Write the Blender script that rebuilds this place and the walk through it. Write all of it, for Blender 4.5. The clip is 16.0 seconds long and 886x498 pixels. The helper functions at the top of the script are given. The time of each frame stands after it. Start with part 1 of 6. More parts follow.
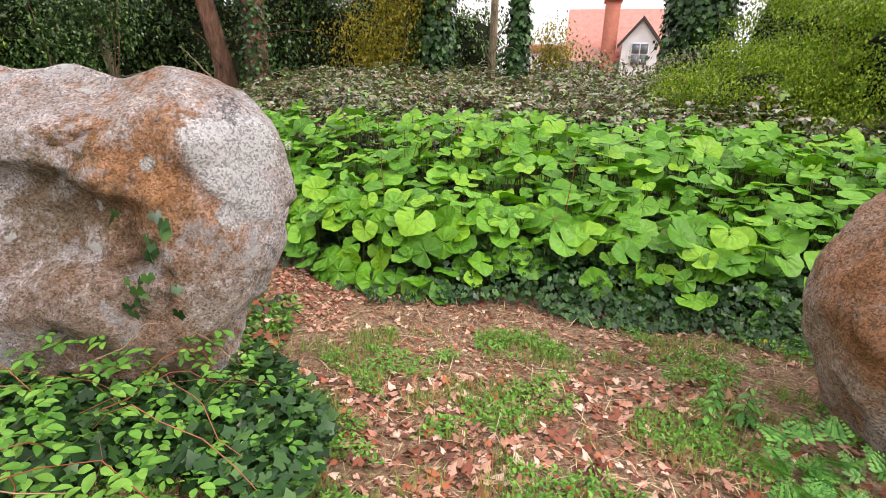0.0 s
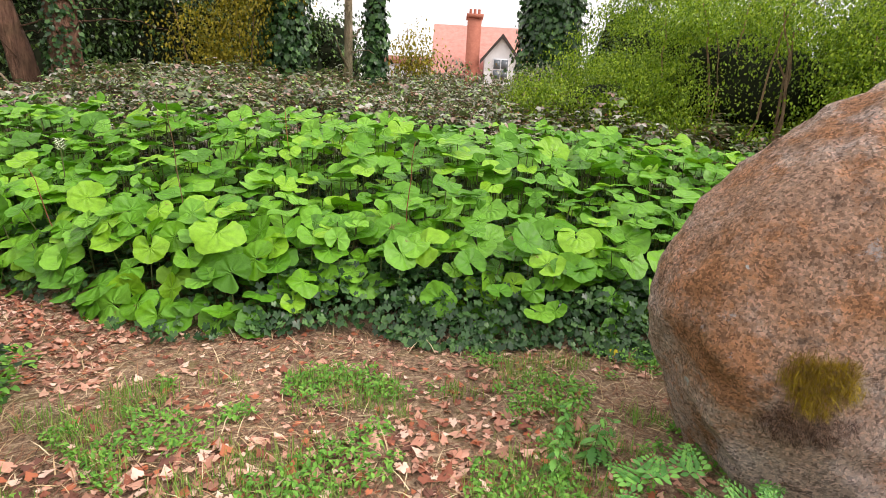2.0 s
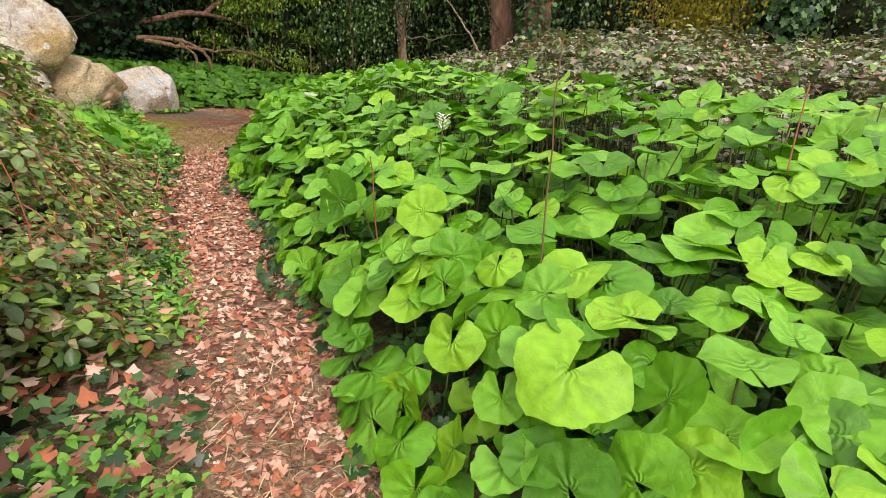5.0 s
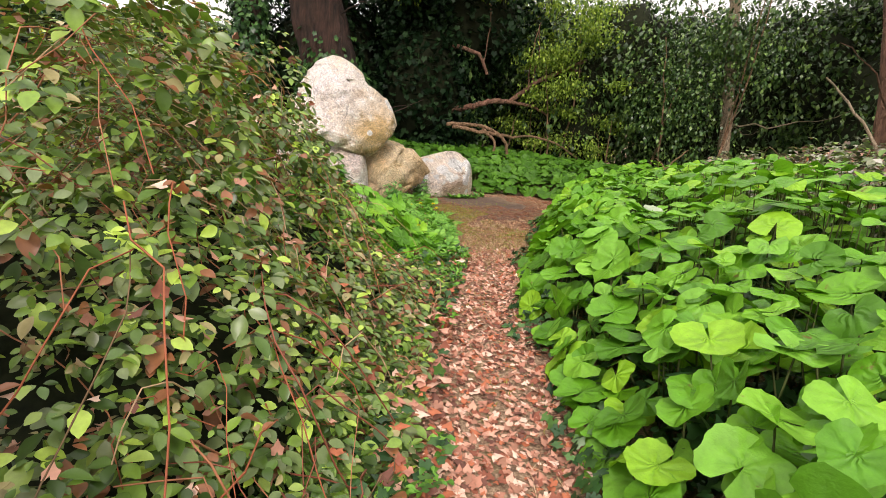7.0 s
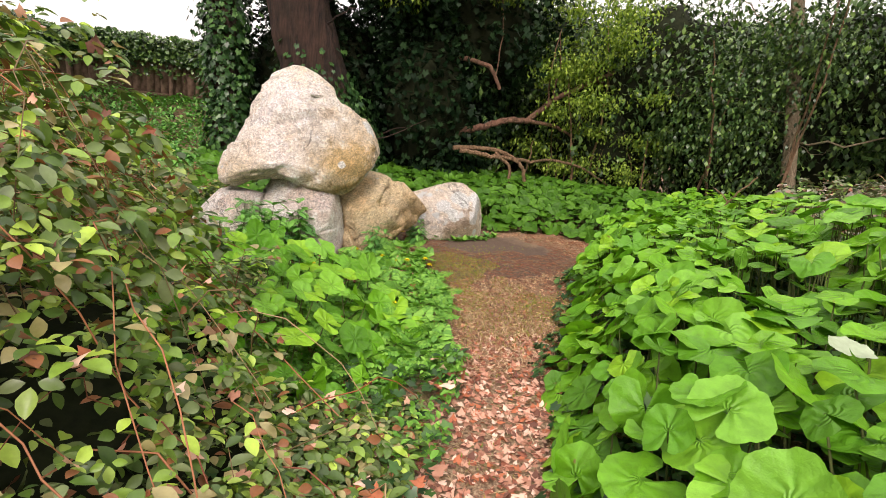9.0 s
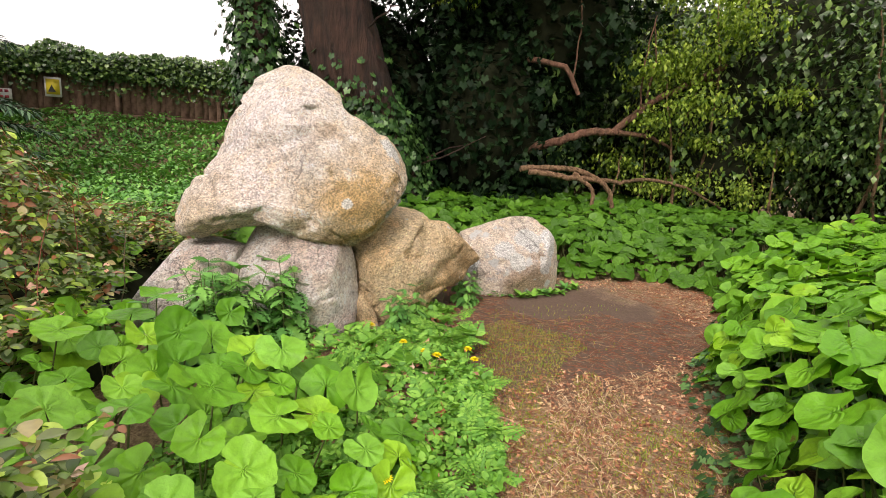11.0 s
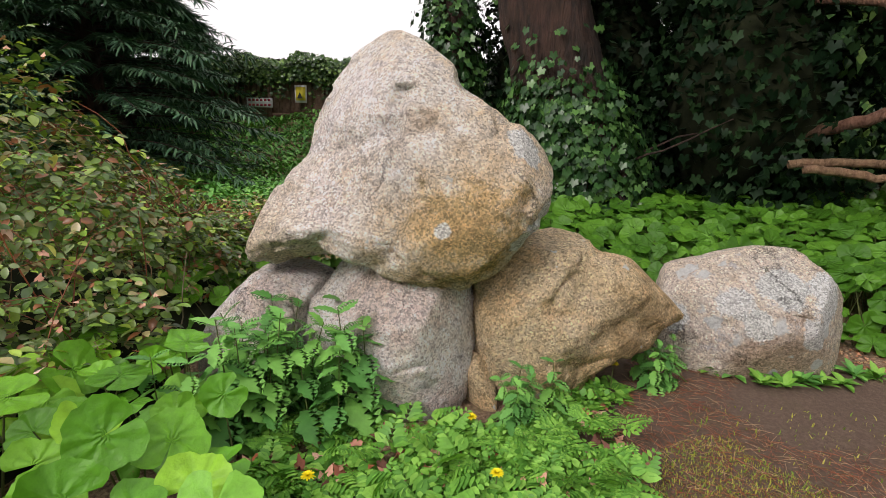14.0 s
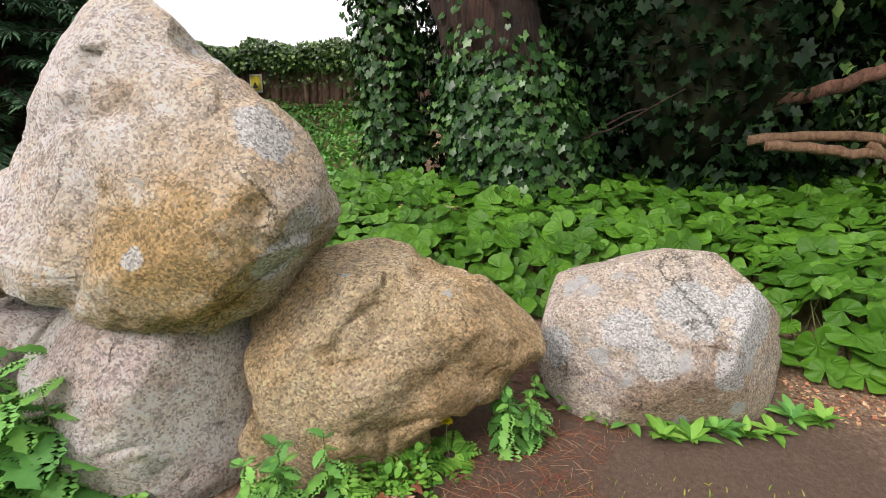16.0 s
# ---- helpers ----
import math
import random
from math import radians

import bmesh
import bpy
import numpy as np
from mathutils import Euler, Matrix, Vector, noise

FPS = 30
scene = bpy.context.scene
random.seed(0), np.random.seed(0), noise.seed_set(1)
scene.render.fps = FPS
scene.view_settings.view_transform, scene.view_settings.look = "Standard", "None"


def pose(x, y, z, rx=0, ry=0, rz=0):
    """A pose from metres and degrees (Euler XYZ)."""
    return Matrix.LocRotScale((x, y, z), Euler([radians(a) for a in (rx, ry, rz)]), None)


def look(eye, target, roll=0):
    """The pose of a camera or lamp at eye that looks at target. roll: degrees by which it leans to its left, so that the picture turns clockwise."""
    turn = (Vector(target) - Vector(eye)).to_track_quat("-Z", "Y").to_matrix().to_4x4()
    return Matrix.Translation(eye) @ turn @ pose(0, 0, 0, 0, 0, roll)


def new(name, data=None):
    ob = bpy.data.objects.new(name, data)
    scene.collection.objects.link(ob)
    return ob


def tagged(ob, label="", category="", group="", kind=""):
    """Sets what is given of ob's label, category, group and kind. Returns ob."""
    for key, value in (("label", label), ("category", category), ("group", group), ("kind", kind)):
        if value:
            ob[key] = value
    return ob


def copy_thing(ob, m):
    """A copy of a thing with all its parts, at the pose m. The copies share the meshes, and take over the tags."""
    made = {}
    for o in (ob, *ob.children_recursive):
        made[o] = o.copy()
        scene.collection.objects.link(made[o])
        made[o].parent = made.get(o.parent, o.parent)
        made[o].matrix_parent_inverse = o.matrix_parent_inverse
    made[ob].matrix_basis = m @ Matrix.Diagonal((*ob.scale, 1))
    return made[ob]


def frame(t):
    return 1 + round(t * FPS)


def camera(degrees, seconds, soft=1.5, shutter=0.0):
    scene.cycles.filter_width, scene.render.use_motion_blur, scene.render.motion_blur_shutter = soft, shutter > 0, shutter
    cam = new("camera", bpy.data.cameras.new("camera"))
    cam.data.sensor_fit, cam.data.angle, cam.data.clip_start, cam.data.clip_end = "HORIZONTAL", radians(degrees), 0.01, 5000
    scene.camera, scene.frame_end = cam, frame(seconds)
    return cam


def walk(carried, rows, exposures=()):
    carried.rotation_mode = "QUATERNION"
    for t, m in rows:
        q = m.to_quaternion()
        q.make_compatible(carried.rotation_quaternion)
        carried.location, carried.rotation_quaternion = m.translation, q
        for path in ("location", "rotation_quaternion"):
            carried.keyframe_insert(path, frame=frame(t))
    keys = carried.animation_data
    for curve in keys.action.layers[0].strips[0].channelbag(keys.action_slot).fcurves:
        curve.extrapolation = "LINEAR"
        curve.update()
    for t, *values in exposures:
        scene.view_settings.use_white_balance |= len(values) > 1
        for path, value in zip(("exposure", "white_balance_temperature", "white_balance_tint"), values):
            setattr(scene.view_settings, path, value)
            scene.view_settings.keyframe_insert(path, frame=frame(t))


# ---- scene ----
cam = camera(83.2, 16.0, soft=0.75)
METRES, EYE, TILT, LEAN, TURN = 11.0, 1.4, -16.0, -2.0, 0.0
ROWS = [
    (0.0, 0.0, 0.0, 0.0, 0.0, -0.0, 0.0),
    (0.5, 0.0045, 0.0037, -0.0029, -6.84, 0.79, 1.26),
    (1.0, 0.0107, 0.0101, -0.0061, -12.64, 0.86, 1.61),
    (1.5, 0.0202, 0.0245, -0.0067, -14.55, 0.73, 3.05),
    (2.0, 0.0365, 0.0497, 0.0008, -13.56, 1.01, 2.72),
    (2.5, 0.0443, 0.0644, 0.0068, -9.38, 1.67, 1.36),
    (3.0, 0.0454, 0.0979, 0.0124, -6.82, 1.61, -0.24),
    (3.5, 0.0404, 0.1305, 0.0281, -4.1, 1.46, -1.28),
    (4.0, 0.0371, 0.1657, 0.0331, 6.46, 0.1, -4.51),
    (4.5, 0.0325, 0.1993, 0.043, 19.5, -2.15, -8.8),
    (5.0, 0.0072, 0.2298, 0.0528, 31.2, -5.32, -12.87),
    (7.5, -0.1662, 0.3165, 0.0889, 63.51, -4.89, -20.05),
    (8.0, -0.2025, 0.3445, 0.1018, 63.53, -4.7, -19.75),
    (8.5, -0.2314, 0.3612, 0.1081, 63.45, -4.06, -19.5),
    (11.0, -0.4054, 0.4502, 0.1433, 72.66, -4.8, -18.37),
    (11.5, -0.4328, 0.4683, 0.1461, 80.89, -7.9, -17.96),
    (12.0, -0.4551, 0.4845, 0.1527, 87.12, -10.89, -19.08),
    (12.5, -0.4885, 0.4949, 0.1555, 89.1, -11.88, -18.89),
    (13.0, -0.5091, 0.4986, 0.1612, 90.14, -12.04, -18.8),
    (13.5, -0.5177, 0.503, 0.1646, 96.16, -13.18, -18.42),
    (14.0, -0.5236, 0.5132, 0.1685, 100.78, -14.55, -17.64),
    (14.5, -0.5313, 0.5294, 0.1733, 103.15, -15.5, -17.18),
    (15.0, -0.5563, 0.5474, 0.1749, 103.09, -16.57, -16.46),
    (15.5, -0.5846, 0.5651, 0.1863, 103.46, -16.55, -16.38),
    (16.0, -0.6063, 0.5875, 0.1898, 101.75, -16.19, -15.55),
]
walk(cam, [(t, pose(0, 0, EYE, TILT, LEAN, TURN) @ pose(METRES * x, METRES * y, METRES * z, 90 + pitch, roll, yaw)) for t, x, y, z, yaw, pitch, roll in ROWS],
     [(0.0, 0.78, 6500, 19), (4.0, 0.82, 6700, 15), (8.0, 0.92, 6800, 20), (11.0, 0.96, 7000, 20), (12.5, 0.92, 6800, 22), (13.5, 0.68, 6600, 19), (14.3, 0.62, 6500, 18), (15.0, 0.92, 6600, 20), (16.0, 1.0, 6500, 19)])

# ---- world, light ----
world = bpy.data.worlds.new("overcast_sky")
scene.world = world
world.use_nodes = True
wn, wl = world.node_tree.nodes, world.node_tree.links
sky = wn.new("ShaderNodeTexSky")
sky.sky_type, sky.sun_disc, sky.sun_elevation, sky.sun_rotation = "NISHITA", False, radians(38.5), radians(122)
cloud = wn.new("ShaderNodeMix")
cloud.data_type = "RGBA"
cloud.inputs["Factor"].default_value = 0.9
cloud.inputs["B"].default_value = (10.6, 10.4, 10.0, 1)
wl.new(sky.outputs[0], cloud.inputs["A"])
up = wn.new("ShaderNodeTexCoord")
height = wn.new("ShaderNodeSeparateXYZ")
wl.new(up.outputs["Generated"], height.inputs[0])
dome = wn.new("ShaderNodeMapRange")  # an overcast dome is about twice as bright overhead as at the horizon
dome.inputs["To Min"].default_value, dome.inputs["To Max"].default_value = 0.72, 1.5
wl.new(height.outputs["Z"], dome.inputs["Value"])
shade_sky = wn.new("ShaderNodeVectorMath")
shade_sky.operation = "SCALE"
wl.new(cloud.outputs["Result"], shade_sky.inputs[0])
wl.new(dome.outputs[0], shade_sky.inputs["Scale"])
wl.new(shade_sky.outputs[0], wn["Background"].inputs[0])
wn["Background"].inputs[1].default_value = 0.085
sun_data = bpy.data.lights.new("sun", "SUN")
sun_data.energy, sun_data.angle, sun_data.color = 1.5, radians(18), (1, 0.96, 0.88)
sun = new("sun", sun_data)
sun.matrix_world = look((16, -10, 15), (0, 0, 0))


# ---- materials ----
def nodes_of(name):
    m = bpy.data.materials.new(name)
    m.use_nodes = True
    return m, m.node_tree.nodes, m.node_tree.links, m.node_tree.nodes["Principled BSDF"]


def noise_node(n, l, scale, detail=4, rough=0.6, coord=None):
    t = n.new("ShaderNodeTexNoise")
    t.inputs["Scale"].default_value, t.inputs["Detail"].default_value, t.inputs["Roughness"].default_value = scale, detail, rough
    if coord:
        l.new(coord, t.inputs["Vector"])
    return t


def ramp(n, l, src, stops, way="LINEAR"):
    r = n.new("ShaderNodeValToRGB")
    r.color_ramp.interpolation = way
    e = r.color_ramp.elements
    e[0].position, e[0].color = stops[0][0], (*stops[0][1], 1)
    e[1].position, e[1].color = stops[-1][0], (*stops[-1][1], 1)
    for p, c in stops[1:-1]:
        k = e.new(p)
        k.color = (*c, 1)
    l.new(src, r.inputs[0])
    return r.outputs[0]


def grey(v):
    return (v, v, v)


def mix(n, l, a, b, f, mode="MIX"):
    m = n.new("ShaderNodeMix")
    m.data_type, m.blend_type = "RGBA", mode
    for s, v in ((m.inputs["A"], a), (m.inputs["B"], b), (m.inputs["Factor"], f)):
        if isinstance(v, (int, float)):
            s.default_value = v
        elif isinstance(v, tuple):
            s.default_value = (*v, 1)
        else:
            l.new(v, s)
    return m.outputs["Result"]


def bump(n, l, h, p, strength=0.5, dist=0.01):
    b = n.new("ShaderNodeBump")
    b.inputs["Strength"].default_value, b.inputs["Distance"].default_value = strength, dist
    l.new(h, b.inputs["Height"])
    l.new(b.outputs[0], p.inputs["Normal"])


def leaf_mat(name, stops, rough=0.45, through_light=0.25, shaded_veins=False, spots=0.0, gloss=0.25):
    """A leaf surface; every leaf takes its own tone from the stops."""
    m, n, l, p = nodes_of(name)
    geo, info = n.new("ShaderNodeNewGeometry"), n.new("ShaderNodeObjectInfo")
    add = n.new("ShaderNodeMath")
    add.operation = "ADD"
    l.new(geo.outputs["Random Per Island"], add.inputs[0])
    l.new(info.outputs["Random"], add.inputs[1])
    fr = n.new("ShaderNodeMath")
    fr.operation = "FRACT"
    l.new(add.outputs[0], fr.inputs[0])
    k = len(stops)
    c = ramp(n, l, fr.outputs[0], [(i / k, s) for i, s in enumerate(stops)], "CONSTANT")
    nz = noise_node(n, l, 24, 5, 0.65, geo.outputs["Position"])
    c = mix(n, l, c, ramp(n, l, nz.outputs[0], [(0.3, grey(0.68)), (0.7, grey(1.2))]), 0.7, "MULTIPLY")
    # dark radial streaks near the stalk: crease shade put into the colour, plus bump
    if shaded_veins:
        uv = n.new("ShaderNodeUVMap")
        w = n.new("ShaderNodeTexWave")
        w.bands_direction = "X"
        w.inputs["Scale"].default_value, w.inputs["Distortion"].default_value, w.inputs["Detail"].default_value = 2.4, 1.6, 2
        l.new(uv.outputs[0], w.inputs["Vector"])
        split = n.new("ShaderNodeSeparateXYZ")
        l.new(uv.outputs[0], split.inputs[0])
        fade = ramp(n, l, split.outputs["Y"], [(0.05, grey(1)), (0.75, grey(0.12)), (1.0, grey(0))])
        v = ramp(n, l, w.outputs["Fac"], [(0.0, grey(1)), (0.3, grey(0.25)), (0.6, grey(0))])
        v = mix(n, l, v, fade, 1.0, "MULTIPLY")
        c = mix(n, l, c, mix(n, l, c, (0.66, 0.76, 0.55), 1.0, "MULTIPLY"), v)
        bump(n, l, mix(n, l, w.outputs["Fac"], nz.outputs[0], 0.6), p, 0.55, 0.02)
    if spots:
        s = noise_node(n, l, 9, 5, 0.7, geo.outputs["Position"])
        c = mix(n, l, c, (0.16, 0.09, 0.035), ramp(n, l, s.outputs[0], [(0.69 - spots, grey(0)), (0.74 - spots, grey(0.85))]))
    l.new(c, p.inputs["Base Color"])
    p.inputs["Roughness"].default_value = rough
    p.inputs["Specular IOR Level"].default_value = gloss
    if through_light:
        tr = n.new("ShaderNodeBsdfTranslucent")
        l.new(mix(n, l, c, (1.1, 1.2, 0.5), 1.0, "MULTIPLY"), tr.inputs[0])
        ms = n.new("ShaderNodeMixShader")
        ms.inputs[0].default_value = through_light
        l.new(p.outputs[0], ms.inputs[1])
        l.new(tr.outputs[0], ms.inputs[2])
        l.new(ms.outputs[0], n["Material Output"].inputs[0])
    return m


def bark_mat(name, a, b, scale=14.0):
    m, n, l, p = nodes_of(name)
    tc = n.new("ShaderNodeTexCoord")
    mp = n.new("ShaderNodeMapping")
    mp.inputs["Scale"].default_value = (1, 1, 0.18)
    l.new(tc.outputs["Object"], mp.inputs[0])
    t = noise_node(n, l, scale, 8, 0.7, mp.outputs[0])
    t2 = noise_node(n, l, 2.0, 3, 0.6, tc.outputs["Object"])
    c = ramp(n, l, t.outputs[0], [(0.32, a), (0.68, b)])
    c = mix(n, l, c, ramp(n, l, t2.outputs[0], [(0.35, (0.55, 0.6, 0.45)), (0.65, (1.15, 1.05, 1.0))]), 0.8, "MULTIPLY")
    l.new(c, p.inputs["Base Color"])
    p.inputs["Roughness"].default_value = 0.9
    bump(n, l, t.outputs[0], p, 1.0, 0.15)
    return m


def stone_mat(name, base, dark, ochre, ochre_amount, lichen, rust=None, rust_amount=0.0, pale=0.0, patches=(), crusts=()):
    """Speckled granite: crystals, ochre weathering, pale lichen crusts and discs, dark pits and hair cracks."""
    m, n, l, p = nodes_of(name)
    tc = n.new("ShaderNodeTexCoord")
    co = tc.outputs["Object"]
    grain = noise_node(n, l, 48, 8, 0.8, co)
    mid = noise_node(n, l, 10, 9, 0.75, co)
    big = noise_node(n, l, 1.7, 7, 0.7, co)
    cells = n.new("ShaderNodeTexVoronoi")
    cells.inputs["Scale"].default_value = 122
    jit = noise_node(n, l, 60, 2, 0.5, co)
    l.new(mix(n, l, co, jit.outputs["Color"], 0.02), cells.inputs["Vector"])
    split = n.new("ShaderNodeSeparateColor")
    l.new(cells.outputs["Color"], split.inputs[0])
    crystal = split.outputs["Red"]
    tone = lambda k, w=0.0: tuple(min(0.86, (q * (1 - w) + d * w) * k) for q, d in zip(base, dark))
    c = ramp(n, l, crystal, [(0.0, tone(0.9, 0.65)), (0.1, tone(0.92, 0.35)), (0.28, tone(0.97)), (0.6, tone(1.12)), (0.84, tone(1.4))], "CONSTANT")
    c = mix(n, l, c, ramp(n, l, grain.outputs[0], [(0.36, grey(0.55)), (0.45, grey(1.0)), (0.6, grey(1.25))]), 0.6, "MULTIPLY")
    stain = ramp(n, l, big.outputs[0], [(0.60 - ochre_amount * 0.3, grey(0)), (0.70 - ochre_amount * 0.3, grey(0.7))])
    c = mix(n, l, c, mix(n, l, ochre, ramp(n, l, crystal, [(0.0, grey(0.55)), (0.5, grey(1)), (1.0, grey(1.45))]), 1.0, "MULTIPLY"), stain)
    if rust:
        rb = noise_node(n, l, 1.6, 9, 0.78, co)
        c = mix(n, l, c, mix(n, l, rust, ramp(n, l, crystal, [(0.0, grey(0.5)), (1.0, grey(1.6))]), 1.0, "MULTIPLY"),
                ramp(n, l, rb.outputs[0], [(0.6 - rust_amount * 0.3, grey(0)), (0.66 - rust_amount * 0.3, grey(0.8))]))
    wear = noise_node(n, l, 5.0, 10, 0.8, co)

    def patch(c, place, reach, colour, strength, uneven, soft_edge):
        gap = n.new("ShaderNodeVectorMath")
        gap.operation = "DISTANCE"
        gap.inputs[1].default_value = place
        l.new(co, gap.inputs[0])
        add = n.new("ShaderNodeMath")
        add.operation = "MULTIPLY_ADD"
        add.inputs[1].default_value = reach * uneven
        l.new(wear.outputs[0], add.inputs[0])
        l.new(gap.outputs["Value"], add.inputs[2])
        rng = n.new("ShaderNodeMapRange")
        middle = reach * (uneven / 2 + 0.75)
        rng.inputs["From Min"].default_value, rng.inputs["From Max"].default_value = middle - reach * soft_edge, middle + reach * soft_edge
        rng.inputs["To Min"].default_value, rng.inputs["To Max"].default_value = strength, 0.0
        l.new(add.outputs[0], rng.inputs["Value"])
        return mix(n, l, c, mix(n, l, colour, ramp(n, l, crystal, [(0.0, grey(0.5)), (0.5, grey(1.0)), (1.0, grey(1.5))]), 1.0, "MULTIPLY"), rng.outputs[0])

    for place, reach, colour, strength in patches:
        c = patch(c, place, reach, colour, strength, 4.2, 0.3)
    c = mix(n, l, c, ramp(n, l, mid.outputs[0], [(0.33, grey(0.45)), (0.40, grey(0.95)), (0.5, grey(1.12)), (0.64, grey(1.35))]), 0.8, "MULTIPLY")
    tint = noise_node(n, l, 3.6, 8, 0.75, co)
    c = mix(n, l, c, ramp(n, l, tint.outputs[0], [(0.34, (0.82, 0.75, 0.66)), (0.46, (1.04, 1.0, 0.92)), (0.54, (1.06, 1.06, 1.05)), (0.66, (1.16, 1.11, 1.09))]), 0.9, "MULTIPLY")
    if pale:
        pa = noise_node(n, l, 4.5, 10, 0.82, co)
        c = mix(n, l, c, mix(n, l, (0.66, 0.63, 0.64), ramp(n, l, crystal, [(0.0, grey(0.7)), (1.0, grey(1.2))]), 1.0, "MULTIPLY"),
                ramp(n, l, pa.outputs[0], [(0.66 - pale * 0.3, grey(0)), (0.69 - pale * 0.3, grey(0.75))]))
    vo = n.new("ShaderNodeTexVoronoi")
    vo.inputs["Scale"].default_value = 6.5
    wob = noise_node(n, l, 16, 4, 0.7, co)
    l.new(mix(n, l, co, wob.outputs["Color"], 0.09), vo.inputs["Vector"])
    spot = ramp(n, l, vo.outputs["Distance"], [(lichen * 0.85, grey(1)), (lichen, grey(0))])
    pick = noise_node(n, l, 2.3, 2, 0.5, co)
    spot = mix(n, l, spot, ramp(n, l, pick.outputs[0], [(0.46, grey(0)), (0.52, grey(0.95))]), 1.0, "MULTIPLY")
    c = mix(n, l, c, mix(n, l, (0.76, 0.76, 0.74), ramp(n, l, grain.outputs[0], [(0.35, grey(0.7)), (0.55, grey(1.05))]), 1.0, "MULTIPLY"), spot)
    for place, reach, colour in crusts:
        c = patch(c, place, reach, colour, 0.93, 2.0, 0.06)
    # hair cracks
    ck = n.new("ShaderNodeTexVoronoi")
    ck.feature = "DISTANCE_TO_EDGE"
    ck.inputs["Scale"].default_value = 1.5
    bend = noise_node(n, l, 3.5, 6, 0.7, co)
    l.new(mix(n, l, co, bend.outputs["Color"], 0.28), ck.inputs["Vector"])
    line = ramp(n, l, ck.outputs["Distance"], [(0.002, grey(0.8)), (0.008, grey(0))])
    line = mix(n, l, line, ramp(n, l, pick.outputs[0], [(0.42, grey(0.85)), (0.5, grey(0))]), 1.0, "MULTIPLY")
    c = mix(n, l, c, (0.035, 0.028, 0.022), line)
    l.new(c, p.inputs["Base Color"])
    p.inputs["Roughness"].default_value = 0.9
    p.inputs["Specular IOR Level"].default_value = 0.25
    h = mix(n, l, mix(n, l, grain.outputs[0], mid.outputs[0], 0.5), crystal, 0.1)
    bump(n, l, mix(n, l, h, (0, 0, 0), line), p, 1.0, 0.1)
    return m


def plain_mat(name, a, b, scale=8.0, rough=0.8, strength=0.4):
    m, n, l, p = nodes_of(name)
    tc = n.new("ShaderNodeTexCoord")
    t = noise_node(n, l, scale, 6, 0.65, tc.outputs["Object"])
    l.new(ramp(n, l, t.outputs[0], [(0.3, a), (0.7, b)]), p.inputs["Base Color"])
    p.inputs["Roughness"].default_value = rough
    p.inputs["Specular IOR Level"].default_value = 0.1 if rough > 0.9 else 0.4
    bump(n, l, t.outputs[0], p, strength, 0.01)
    return m


def damp_mask(n, l, reach):
    m = n.new("ShaderNodeMapRange")
    m.inputs["From Min"].default_value, m.inputs["From Max"].default_value = 1.75, 2.35
    m.inputs["To Min"].default_value, m.inputs["To Max"].default_value = 0.85, 0.0
    l.new(reach, m.inputs["Value"])
    return m.outputs[0]


def ground_mat():
    m, n, l, p = nodes_of("woodland_soil")
    tc = n.new("ShaderNodeTexCoord")
    co = tc.outputs["Object"]
    fine, mid, big = noise_node(n, l, 45, 8, 0.75, co), noise_node(n, l, 6, 6, 0.65, co), noise_node(n, l, 0.9, 4, 0.6, co)
    c = ramp(n, l, fine.outputs[0], [(0.34, (0.07, 0.043, 0.027)), (0.48, (0.24, 0.15, 0.09)), (0.60, (0.46, 0.33, 0.21))])
    c = mix(n, l, c, (0.17, 0.16, 0.04), ramp(n, l, mid.outputs[0], [(0.52, grey(0)), (0.68, grey(0.6))]))
    c = mix(n, l, c, (0.10, 0.06, 0.035), ramp(n, l, big.outputs[0], [(0.52, grey(0)), (0.7, grey(0.5))]))
    # the damp bare hollow at the foot of the lichen stone
    gap = n.new("ShaderNodeVectorMath")
    gap.operation = "DISTANCE"
    gap.inputs[1].default_value = (-8.1, 7.2, 0)
    wob = noise_node(n, l, 2.5, 4, 0.6, co)
    l.new(co, gap.inputs[0])
    edge = n.new("ShaderNodeMath")
    edge.operation = "MULTIPLY_ADD"
    edge.inputs[1].default_value = 1.2
    l.new(wob.outputs[0], edge.inputs[0])
    l.new(gap.outputs["Value"], edge.inputs[2])
    c = mix(n, l, c, (0.08, 0.05, 0.037), damp_mask(n, l, edge.outputs[0]))
    l.new(c, p.inputs["Base Color"])
    p.inputs["Roughness"].default_value = 0.95
    bump(n, l, fine.outputs[0], p, 0.8, 0.03)
    return m


M_GROUND = ground_mat()
M_BUTTER = leaf_mat("butterbur_leaf", [(0.09, 0.27, 0.014), (0.14, 0.36, 0.016), (0.18, 0.42, 0.03), (0.105, 0.30, 0.014), (0.22, 0.45, 0.022), (0.16, 0.39, 0.035), (0.12, 0.33, 0.014), (0.07, 0.21, 0.012)], 0.42, 0.17, True, 0.03, 0.3)
# same butterbur leaf, darkened in colour for the shade under the trees
M_BUTTER_SHADED = leaf_mat("shaded_butterbur_leaf", [(0.045, 0.135, 0.01), (0.06, 0.17, 0.012), (0.085, 0.22, 0.018)], 0.45, 0.2, True)
M_STALK = plain_mat("green_stalk", (0.06, 0.08, 0.02), (0.13, 0.15, 0.045), 20)
M_IVY = leaf_mat("ivy_leaf", [(0.014, 0.045, 0.012), (0.028, 0.08, 0.02), (0.05, 0.12, 0.03), (0.02, 0.06, 0.018), (0.075, 0.17, 0.04), (0.03, 0.085, 0.022)], 0.36, 0.06, gloss=0.32)
